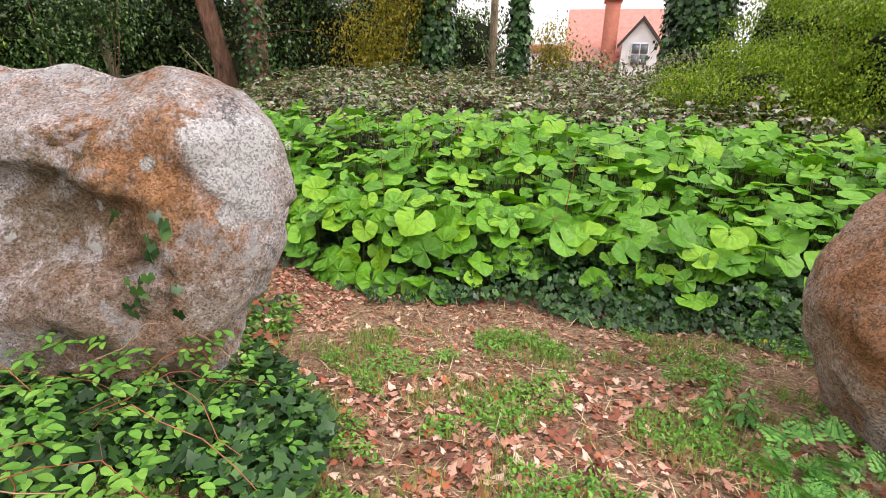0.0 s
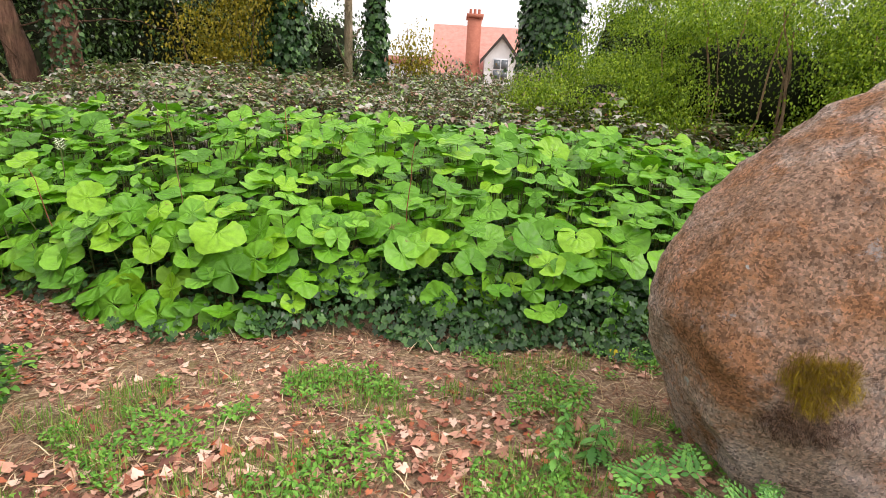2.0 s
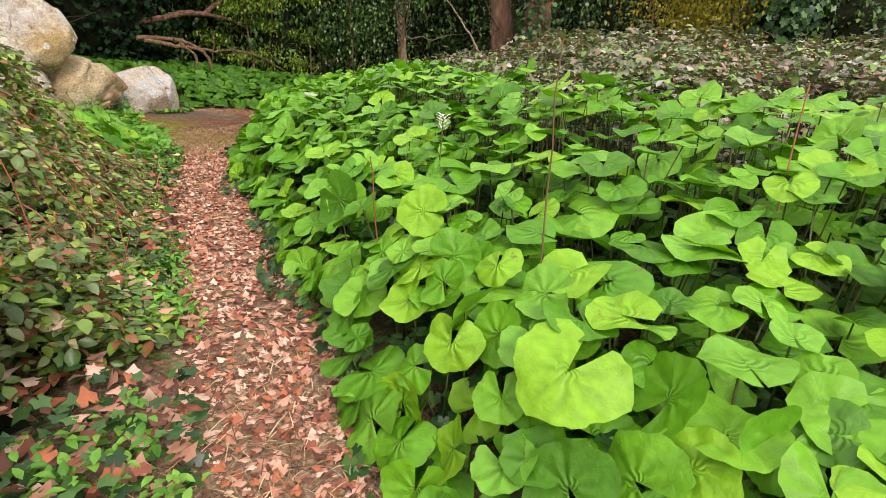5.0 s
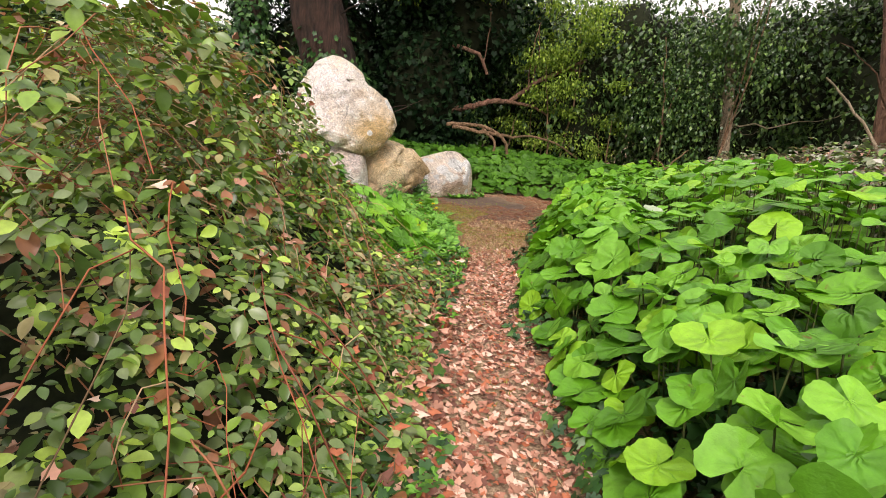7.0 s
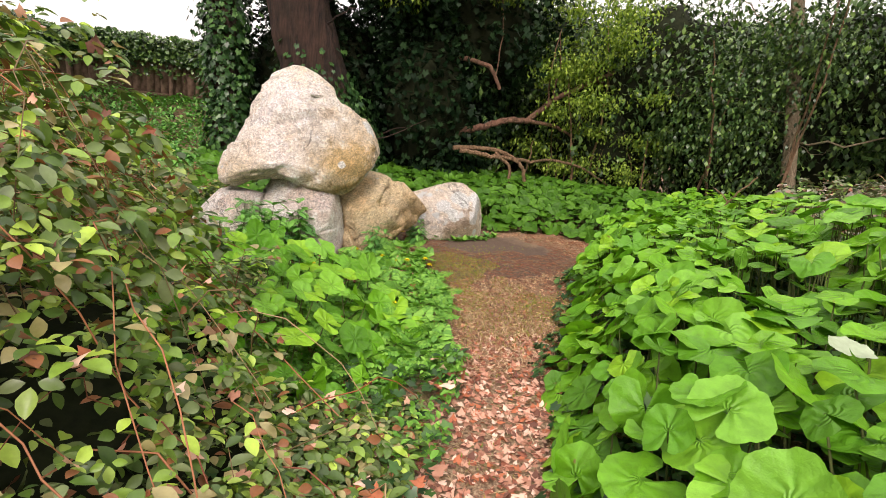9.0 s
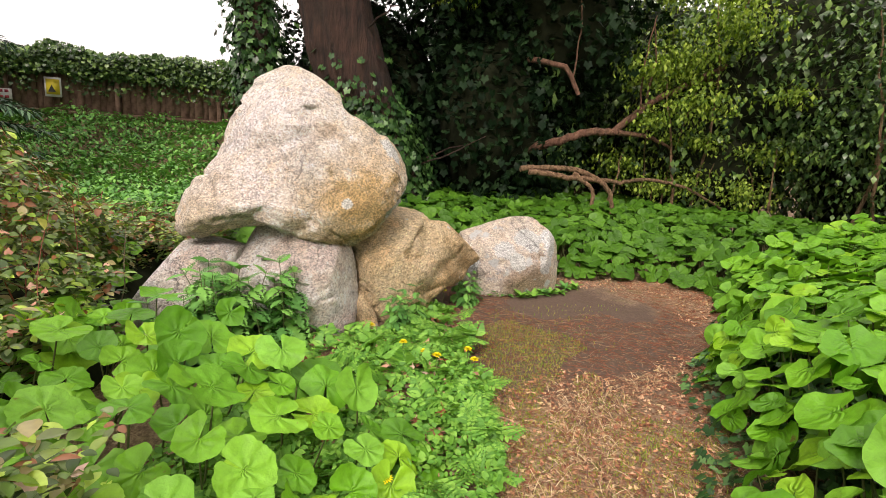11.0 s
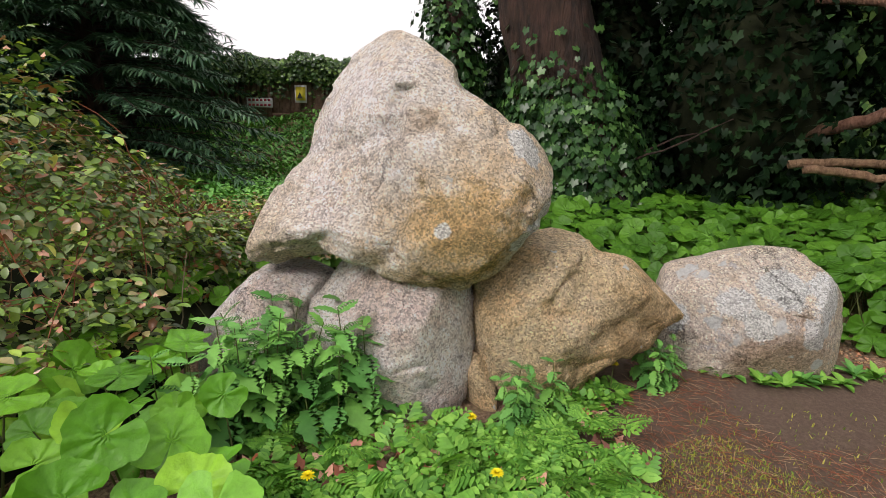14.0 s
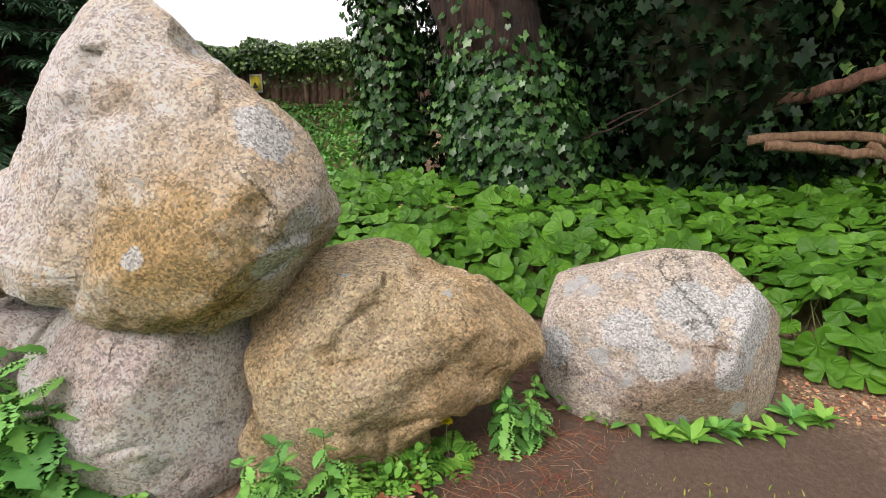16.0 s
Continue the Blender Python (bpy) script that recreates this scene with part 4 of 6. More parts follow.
def foliage_blobs(blobs, n, template, size, r, ragged=0.3, droop=0.3, fill=0.35):
    """Leaves over several uneven lobes, in clumps, with gaps between them."""
    vol = np.array([b[3] * b[4] + b[4] * b[5] + b[3] * b[5] for b in blobs])
    cnt = (n * vol / vol.sum()).astype(int)
    chunks = []
    for (bx, by, bz, rx, ry, rz), c in zip(blobs, cnt):
        d = r.normal(0, 1, (c, 3))
        d /= np.linalg.norm(d, axis=1)[:, None]
        lump = 1 + ragged * (waves(d[:, 0] * 3 + bx, d[:, 1] * 3 + d[:, 2] * 2.3 + by, 1.6, bz) + 0.5 * waves(d[:, 0] * 7, d[:, 1] * 7 - d[:, 2] * 6, 1.3, bx))
        rad = lump * (1 - fill * r.random(c) ** 1.5)
        p = np.column_stack([bx + d[:, 0] * rx * rad, by + d[:, 1] * ry * rad, bz + d[:, 2] * rz * rad])
        p += r.normal(0, 0.04, p.shape)
        ok = p[:, 2] > land(p[:, 0], p[:, 1]) + 0.02
        p, d = p[ok], d[ok]
        yaw = np.arctan2(-d[:, 0], d[:, 1]) + r.normal(0, 1.5, len(p))
        tilt = -(droop + 0.9 * np.arccos(np.clip(d[:, 2], -1, 1)) * 0.5 + r.normal(0, 0.75, len(p)))
        chunks.append(scatter(template, p, turns(yaw, tilt), r.uniform(size[0], size[1], len(p))))
    return joined(chunks)


def lump_mesh(blobs, scale, seed):
    chunks = []
    for i, (bx, by, bz, rx, ry, rz) in enumerate(blobs):
        bm = bmesh.new()
        bmesh.ops.create_icosphere(bm, subdivisions=3, radius=1)
        for v in bm.verts:
            k = scale * (1 + 0.25 * noise.noise(v.co * 2 + Vector((seed + i, 0, 0))))
            v.co = Vector((bx + v.co.x * rx * k, by + v.co.y * ry * k, bz + v.co.z * rz * k))
        bm.verts.index_update()
        chunks.append((np.array([v.co[:] for v in bm.verts]), np.array([[q.index for q in f.verts] for f in bm.faces])))
        bm.free()
    return joined(chunks)


def shrub(name, label, blobs, n, template, size, mat, seed, core=0.72, ragged=0.42, limbs=0, limb_mat=None, category="shrub", fill=0.35, heart=None):
    r = np.random.default_rng(seed)
    thing = new(name)
    tagged(thing, label, category)
    v, f = foliage_blobs(blobs, n, template, size, r, ragged, fill=fill)
    part("crown", mesh_np("crown", v, f, mat), thing, kind="stuff")
    # dark lumps added inside the crown so its gaps look shaded
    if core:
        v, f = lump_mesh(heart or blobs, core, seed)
        part("twig_mass", mesh_np("twig_mass", v, f, M_SHADE_CORE), thing, "added dark core for the shade inside the foliage")
    for i in range(limbs):
        b = blobs[i % len(blobs)]
        bx, by = b[0] + r.uniform(-0.3, 0.3), b[1] + r.uniform(-0.3, 0.3)
        top = (b[0] + r.uniform(-0.7, 0.7) * b[3], b[1] + r.uniform(-0.7, 0.7) * b[4], b[2] + b[5] * r.uniform(0.4, 1.0))
        w = r.uniform(0.012, 0.035)
        v, f = tube(bent((bx, by, float(land(bx, by)) - 0.05), top, (r.uniform(-0.2, 0.2), r.uniform(-0.2, 0.2), 0), 9, i, 0.04), np.linspace(w, w * 0.3, 10), 6)
        part("branch", mesh_np("branch", v, f, limb_mat or M_BRANCH), thing)
    return thing


def ivy_on(thing, pts, radii, n, r, size=(0.05, 0.09), mat=None, spread=0.06):
    """Ivy leaves over the skin of a limb."""
    pts = np.array(pts)
    t = r.uniform(0, len(pts) - 1.001, n)
    i = t.astype(int)
    c = pts[i] + (pts[i + 1] - pts[i]) * (t - i)[:, None]
    w = np.interp(t, np.arange(len(pts)), radii)
    a = r.uniform(0, 6.283, n)
    w = w * (1 + 0.12 * waves(a * 2, c[:, 2] * 3, 1.5)) + np.abs(r.normal(0, spread, n))
    p = c + np.column_stack([np.cos(a) * w, np.sin(a) * w, np.zeros(n)])
    v, f = scatter(T_IVY, p, turns(a - math.pi / 2 + r.normal(0, 0.5, n), -(1.25 + r.normal(0, 0.3, n)), np.full(n, 0.0) + r.normal(0, 0.4, n)), r.uniform(size[0], size[1], n))
    part("ivy", mesh_np("ivy", v, f, mat or M_IVY), thing, "glossy dark ivy leaves", "stuff")


def tree(name, label, pts, radii, bark, seed, ivy=0, ivy_to=1.0, twigs=0, twig_mat=None, blobs=None, leaves=0, leaf=None, leaf_size=(0.05, 0.09), leaf_matl=None, ivy_spread=0.06, sides=20, ivy_size=(0.05, 0.09)):
    r = np.random.default_rng(seed)
    thing = new(name)
    tagged(thing, label, "tree")
    # a finer, fluted trunk between the given points
    P, W = [], []
    for i in range(len(pts) - 1):
        for k in range(6):
            t = k / 6
            P.append(np.array(pts[i]) * (1 - t) + np.array(pts[i + 1]) * t)
            W.append(radii[i] * (1 - t) + radii[i + 1] * t)
    P.append(np.array(pts[-1]))
    W.append(radii[-1])
    v, f = tube(P, W, sides, seed, 0.05)
    ring = np.arange(len(v)) % sides
    flute = 1 + 0.10 * np.sin(ring * 2 * math.pi * 3 / sides + seed) + 0.06 * np.sin(ring * 2 * math.pi * 7 / sides + 2 * seed)
    core = np.repeat(np.array(P), sides, axis=0)
    v = core + (v - core) * flute[:, None]
    part("trunk", mesh_np("trunk", v, f, bark), thing)
    if ivy:
        k = max(2, int(len(P) * ivy_to))
        ivy_on(thing, P[:k], W[:k], ivy, r, ivy_size, spread=ivy_spread)
        if ivy_to < 0.7:  # thinning out upwards
            for step, share in ((1, 0.05), (2, 0.035), (4, 0.02)):
                ivy_on(thing, P[k - 2:k + step], W[k - 2:k + step], int(ivy * share), r, ivy_size, spread=ivy_spread * 0.7)
    for i in range(twigs):
        q = int(len(P) * r.uniform(0.3, 1.0)) - 1
        a, ln = r.uniform(0, 6.28), r.uniform(0.6, 2.2)
        e = P[q] + np.array([math.cos(a) * ln, math.sin(a) * ln, r.uniform(-0.2, 1.2)])
        w = r.uniform(0.008, 0.03)
        v, f = tube(bent(P[q], e, (0, 0, r.uniform(-0.2, 0.2)), 8, seed * 31 + i, 0.05), np.linspace(w, w * 0.25, 9), 5)
        part("branch", mesh_np("branch", v, f, twig_mat or bark), thing)
    if blobs:
        v, f = foliage_blobs(blobs, leaves, leaf or T_LEAF, leaf_size, r, 0.4, fill=0.7)
        part("crown", mesh_np("crown", v, f, leaf_matl or M_LAUREL), thing, kind="stuff")
    return thing


# -- winter-worn brambles on the bank behind the bed
def bank_keep(x, y):
    return (y > bed_back(x) - 0.1) & (y < 14.5) & (x > -7.5 + np.maximum(0, 11 - y) * 0.3) & (x < 11)


def bank_top(x, y):
    d = y - bed_back(x)
    return 0.5 + 0.45 * ease(d, 0, 0.8) + 0.1 * waves(x, y, 1.3, 4)


thicket("bramble_thicket", "sprawling winter-worn bramble thicket with grey-green and purplish leaves", "bramble", (-7.5, 11, 5.5, 14.5), bank_keep, bank_top,
        44000, T_TREFOIL, (0.05, 0.115), M_BRAMBLE_WORN, 31, cane_n=700, dead=6000)


# -- brambles south of the path
def south_top(x, y):
    d = -signed(PATH_LEFT, x, y)
    h = 0.10 + 0.35 * ease(d, 0.0, 0.7)
    h = np.maximum(h, 1.6 * np.exp(-(((x + 3.9) / 1.2) ** 2 + ((y - 3.05) / 0.8) ** 2) ** 1.3))
    h = np.maximum(h, 1.68 * np.exp(-(((x + 5.1) / 1.3) ** 2 + ((y - 3.3) / 1.15) ** 2) ** 1.3))
    h = np.maximum(h, 1.6 * np.exp(-(((x + 8.2) / 1.2) ** 2 + ((y - 3.0) / 1.0) ** 2) ** 1.3))
    return h


def south_keep(x, y):
    stones = ((x < -7.9) & (y > 3.9) & (x > -9.6)) | ((x < -7.3) & (x > -8.0) & (y > 4.2))
    lawn = (signed(PATH_LEFT, x, y) > -1.08 - 1.1 * ease(-x, 5.9, 6.6)) & (x < -4.9)
    return (signed(PATH_LEFT, x, y) < -0.03) & (x < -1.75) & (x > -11.5) & (y > 1.6 + 0.4 * waves(x, y, 2)) & ((x < -3.1) | (y > 2.95)) & ~stones & ~lawn


thicket("bramble_thicket", "tall tangled bramble thicket with fresh green shoots beside the path", "bramble", (-11.5, -1.75, 1.2, 6.3), south_keep, south_top,
        52000, T_BRAMBLE, (0.03, 0.088), M_BRAMBLE, 33, cane_n=900, dead=4500, depth=0.8)


T_FAR = (np.array([(0, 0, 0), (-0.3, 0.5, 0.1), (0.3, 0.5, 0.1), (0, 1, -0.12)]), np.array([(0, 2, 1), (1, 2, 3)]))
# -- the leafy shrub to the east
PRIVET = [(7.3, 7.8, 2.0, 2.2, 2.2, 1.75), (10.0, 6.6, 2.5, 3.0, 3.0, 2.4), (5.5, 8.8, 1.6, 1.9, 1.5, 1.0), (8.2, 5.7, 1.3, 1.5, 1.4, 1.2), (7.6, 10.0, 2.6, 2.2, 1.6, 1.6)]


def sprays(blobs, each, seed):
    """Small flattened sprays of leaf all over and inside some large lobes."""
    r = np.random.default_rng(seed)
    out = []
    for bx, by, bz, rx, ry, rz in blobs:
        for _ in range(each):
            d = r.normal(0, 1, 3)
            d *= r.uniform(0.72, 1.08) / np.linalg.norm(d)
            w = r.uniform(0.22, 0.6)
            out.append((bx + d[0] * rx, by + d[1] * ry, max(0.5, bz + d[2] * rz), w, w * r.uniform(0.7, 1.2), w * r.uniform(0.35, 0.8)))
    return out


shrub("privet_shrub", "large loose shrub with small yellow-green spring leaves", sprays(PRIVET, 90, 44) + PRIVET, 300000, T_FAR, (0.03, 0.062), M_PRIVET, 41, 0.52, 0.4, limbs=60, fill=0.6, heart=PRIVET)
# -- dark evergreens that close the place to the north
for i, (bx, by, w, hgt) in enumerate([(-10.5, 15.5, 2.6, 2.3), (-7.2, 17.0, 2.4, 2.9), (-3.6, 18, 2.3, 3.0), (-0.6, 18.5, 2.0, 2.2), (-13, 12.9, 2.4, 2.3), (-15.8, 9.5, 2.6, 3.2), (-17, 12.5, 2.4, 3.2)]):
    shrub("evergreen_shrub", "dense dark green laurel shrub", [(bx, by, 1.8, w, 1.7, hgt), (bx + 1.2, by + 0.6, 3.0, w * 0.8, 1.4, hgt * 0.8), (bx - 1.3, by + 0.4, 3.4, w * 0.7, 1.3, hgt * 0.7)], 26000, T_FAR, (0.10, 0.18), M_LAUREL, 50 + i, 0.78)
shrub("evergreen_shrub", "ivy-grown hedge before the house", [(4.2, 16.8, 1.5, 2.2, 1.2, 1.5), (7.2, 16.5, 1.6, 2.2, 1.2, 1.55)], 22000, T_FAR, (0.09, 0.15), M_BRAMBLE_WORN, 57, 0.75)
shrub("spring_shrub", "loose green shrub on the bank", [(-9.3, 12.9, 2.2, 1.3, 1.0, 1.6), (-8.4, 13.4, 3.4, 1.2, 1.0, 1.2)], 7000, T_FAR, (0.07, 0.12), M_LAUREL, 60, 0.0, 0.35, 4, fill=0.8)
pads = np.random.default_rng(5)
shrub("spring_shrub", "sprawling shrub with young green leaves", [(-11.6 + pads.normal(0, 0.7), 12.0 + pads.normal(0, 0.8), pads.uniform(0.8, 4.6), pads.uniform(0.35, 0.8), pads.uniform(0.35, 0.8), pads.uniform(0.15, 0.35)) for _ in range(26)],
      13000, T_FAR, (0.05, 0.10), M_SPRING, 61, 0.0, 0.4, 12, M_BRANCH, fill=0.9)
shrub("spring_shrub", "leafy twigs hanging before the yew trunk", [(-11.8 + pads.normal(0, 0.5), 6.4 + 4 * pads.random(), pads.uniform(3.6, 5.0), pads.uniform(0.25, 0.6), pads.uniform(0.25, 0.6), pads.uniform(0.1, 0.25)) for _ in range(12)],
      3200, T_FAR, (0.06, 0.11), M_SPRING, 62, 0.0, 0.4, 0, M_BRANCH, fill=0.9)
shrub("evergreen_shrub", "tall dark evergreen behind the privet", [(11.5, 12.5, 2.4, 2.6, 1.6, 2.6), (14.5, 11, 2.6, 2.6, 1.8, 3.0), (10.2, 15.5, 3.0, 1.6, 1.2, 2.6)], 26000, T_FAR, (0.1, 0.18), M_LAUREL, 58, 0.78)
shrub("yellow_shrub", "open shrub with yellow spring leaves", [(-1.9, 14.6, 2.9, 1.3, 0.9, 1.3), (-1.2, 14.8, 4.2, 1.2, 0.8, 0.9), (3.2, 16.0, 3.0, 0.9, 0.6, 1.0)], 9000, T_FAR, (0.06, 0.11), M_YELLOW_LEAF, 63, 0.0, 0.4, 8, M_BRANCH, fill=0.8)
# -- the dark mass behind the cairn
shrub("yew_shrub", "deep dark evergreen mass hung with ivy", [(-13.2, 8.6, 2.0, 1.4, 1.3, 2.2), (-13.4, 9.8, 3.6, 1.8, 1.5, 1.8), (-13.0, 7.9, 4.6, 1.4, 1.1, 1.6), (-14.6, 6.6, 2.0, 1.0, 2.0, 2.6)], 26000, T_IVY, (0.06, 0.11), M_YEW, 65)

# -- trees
# crown lies above view, added to block the sky over the dark mass
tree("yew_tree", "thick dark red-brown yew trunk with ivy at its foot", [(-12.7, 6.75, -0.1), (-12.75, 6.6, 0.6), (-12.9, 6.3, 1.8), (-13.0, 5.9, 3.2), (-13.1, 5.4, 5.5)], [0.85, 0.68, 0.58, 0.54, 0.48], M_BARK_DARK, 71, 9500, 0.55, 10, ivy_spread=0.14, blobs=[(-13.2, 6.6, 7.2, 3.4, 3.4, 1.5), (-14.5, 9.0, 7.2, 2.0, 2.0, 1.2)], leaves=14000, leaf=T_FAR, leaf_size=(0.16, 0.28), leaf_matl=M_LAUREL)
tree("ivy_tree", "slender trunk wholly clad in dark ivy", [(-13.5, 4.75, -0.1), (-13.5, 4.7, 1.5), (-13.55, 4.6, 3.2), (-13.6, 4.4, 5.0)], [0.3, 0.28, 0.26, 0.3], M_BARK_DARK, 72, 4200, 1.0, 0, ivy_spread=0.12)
# this crown is out of view too, added to cut sky light
tree("red_bark_tree", "upright tree with reddish bark and ivy", [(-4.75, 13.3, 0.9), (-4.7, 13.3, 2.6), (-4.75, 13.3, 4.2), (-4.9, 13.4, 7)], [0.34, 0.28, 0.26, 0.24], M_BARK_RED, 73, 1400, 0.75, 14, blobs=[(-5.0, 14.5, 8.2, 4.0, 3.2, 1.4)], leaves=9000, leaf=T_FAR, leaf_size=(0.16, 0.28), leaf_matl=M_LAUREL)
tree("red_bark_tree", "leaning tree with reddish bark", [(-5.4, 13.6, 0.9), (-5.7, 13.5, 2.6), (-6.1, 13.4, 4.4), (-6.6, 13.3, 7)], [0.28, 0.22, 0.2, 0.18], M_BARK_RED, 74, 0, 0, 12)
tree("ivy_tree", "trunk clad in hanging ivy on the bank", [(-0.4, 15.2, 1.1), (-0.4, 15.2, 4), (-0.5, 15.2, 8)], [0.35, 0.35, 0.35], M_BARK_DARK, 75, 6500, 1.0, 0, ivy_spread=0.2, ivy_size=(0.08, 0.13))
tree("pale_tree", "slim straight tree with pale bark", [(1.1, 12.3, 0.9), (1.1, 12.3, 3), (1.05, 12.3, 7.5)], [0.1, 0.085, 0.07], M_BARK_PALE, 76, 0, 0, 14)
tree("ivy_tree", "thin trunk clad in dark ivy on the bank", [(1.75, 12.6, 0.9), (1.7, 12.6, 3.5), (1.75, 12.6, 7.5)], [0.14, 0.13, 0.12], M_BARK_DARK, 77, 3600, 1.0, 0, ivy_spread=0.08, ivy_size=(0.07, 0.11))
tree("ivy_tree", "stout ivy-clad trunk behind the shrub", [(8.2, 17.5, 1.0), (8.2, 17.5, 5), (8.2, 17.4, 10)], [0.7, 0.75, 0.7], M_BARK_DARK, 78, 13000, 1.0, 0, ivy_spread=0.2, ivy_size=(0.09, 0.16))
tree("pale_tree", "slim young tree with pale brown bark", [(-8.2, 13.5, 0.3), (-8.45, 13.5, 1.9), (-8.95, 13.5, 4.4), (-9.3, 13.5, 7)], [0.12, 0.11, 0.1, 0.08], M_BARK_PALE, 79, 120, 0.3, 14)


# ---- the house beyond the trees ----
M_ROOF = plain_mat("red_roof_tile", (0.48, 0.20, 0.16), (0.62, 0.30, 0.25), 3, 0.8)
M_BRICK = plain_mat("red_chimney_brick", (0.36, 0.12, 0.08), (0.48, 0.18, 0.12), 6, 0.9)
M_RENDER = plain_mat("white_render", (0.72, 0.72, 0.74), (0.82, 0.82, 0.84), 2, 0.9)
M_BARGE = plain_mat("dark_timber", (0.03, 0.025, 0.02), (0.07, 0.055, 0.05), 10, 0.7)
M_GLASS = plain_mat("dull_window_glass", (0.10, 0.12, 0.14), (0.16, 0.18, 0.2), 2, 0.15, 0.0)


def block(lo, hi):
    v = np.array([(x, y, z) for z in (lo[2], hi[2]) for x, y in ((lo[0], lo[1]), (hi[0], lo[1]), (hi[0], hi[1]), (lo[0], hi[1]))], float)
    return v, np.array([(0, 3, 2, 1), (4, 5, 6, 7), (0, 1, 5, 4), (1, 2, 6, 5), (2, 3, 7, 6), (3, 0, 4, 7)])


def prism(profile, x0, x1, along="x"):
    """A solid from a short closed profile in (across, z), drawn out along x or y."""
    k = len(profile)
    v = [(x, a, z) if along == "x" else (a, x, z) for x in (x0, x1) for a, z in profile]
    f = [(i, (i + 1) % k, k + (i + 1) % k, k + i) for i in range(k)]
    return v, f, [tuple(range(k))[::-1], tuple(range(k, 2 * k))]


def poly_mesh(name, verts, faces, mat):
    me = bpy.data.meshes.new(name)
    me.from_pydata([tuple(v) for v in verts], [], [tuple(f) for f in faces])
    me.update()
    me.materials.append(mat)
    return me


def house():
    thing = new("house")
    thing.matrix_basis = pose(11.3, 35, 0.1, 0, 0, -14)
    tagged(thing, "distant house with red tiled roof and white gable", "house")
    part("wall", mesh_np("wall", *block((-3.2, 0.5, 0), (6.5, 8, 4.7)), M_RENDER, smooth=False), thing, "white rendered walls")
    v, f, caps = prism([(-0.2, 4.5), (4.2, 8.4), (8.6, 4.5)], -3.4, 6.7)
    part("roof", poly_mesh("roof", v, f + caps, M_ROOF), thing, "red tiled pitched roof")
    part("chimney", mesh_np("chimney", *block((-1.05, -0.4, 0), (-0.15, 0.6, 8.1)), M_BRICK, smooth=False), thing, "red brick chimney stack")
    part("chimney_cap", mesh_np("chimney_cap", *block((-1.15, -0.5, 8.1), (-0.05, 0.7, 8.32)), M_BRICK, smooth=False), thing)
    for i in range(3):
        v, f = tube([(-0.88 + 0.28 * i, 0.1, 8.3), (-0.88 + 0.28 * i, 0.1, 8.7)], [0.11, 0.09], 10)
        part("chimney_pot", mesh_np("chimney_pot", v, f, M_BRICK), thing)
    v, f, caps = prism([(0.2, 3.5), (2.4, 3.5), (2.4, 5.6), (1.3, 6.9), (0.2, 5.6)], -0.6, 4.0, "y")
    part("dormer", poly_mesh("dormer", v, f + caps, M_RENDER), thing, "white dormer gable")
    for s in (-1, 1):
        v, f, caps = prism([(1.3, 7.15), (1.3 + s * 1.4, 5.45), (1.3 + s * 1.4, 5.2), (1.3, 6.9)], -0.85, -0.5, "y")
        part("barge_board", poly_mesh("barge_board", v, f + caps, M_BARGE), thing, "dark timber barge board")
    win = part("window", mesh_np("window", *block((0.75, -0.68, 4.2), (1.85, -0.61, 5.6)), M_RENDER, smooth=False), thing)
    for i in range(2):
        for j in range(2):
            part("pane", mesh_np("pane", *block((0.82 + 0.52 * i, -0.72, 4.28 + 0.66 * j), (1.26 + 0.52 * i, -0.685, 4.86 + 0.66 * j)), M_GLASS, smooth=False), win)
    part("low_roof", mesh_np("low_roof", *block((-7, 1.5, 5.2), (-3.3, 6, 5.7)), M_ROOF, smooth=False), thing)
    part("low_wall", mesh_np("low_wall", *block((-6.8, 1.7, 0), (-3.3, 5.8, 5.2)), M_RENDER, smooth=False), thing)


house()


# ---- fence, conifer and undergrowth to the west ----
M_BOARD = plain_mat("weathered_fence_board", (0.10, 0.06, 0.04), (0.22, 0.14, 0.10), 9, 0.9)
M_SIGN_YELLOW = plain_mat("yellow_sign", (0.70, 0.55, 0.03), (0.78, 0.62, 0.05), 2, 0.5, 0.0)
M_SIGN_WHITE = plain_mat("white_sign", (0.75, 0.73, 0.72), (0.8, 0.8, 0.8), 2, 0.5, 0.0)
M_SIGN_RED = plain_mat("red_sign_print", (0.45, 0.05, 0.08), (0.5, 0.07, 0.1), 2, 0.5, 0.0)
M_SIGN_BLACK = plain_mat("black_sign_print", (0.02, 0.02, 0.02), (0.04, 0.04, 0.04), 2, 0.5, 0.0)


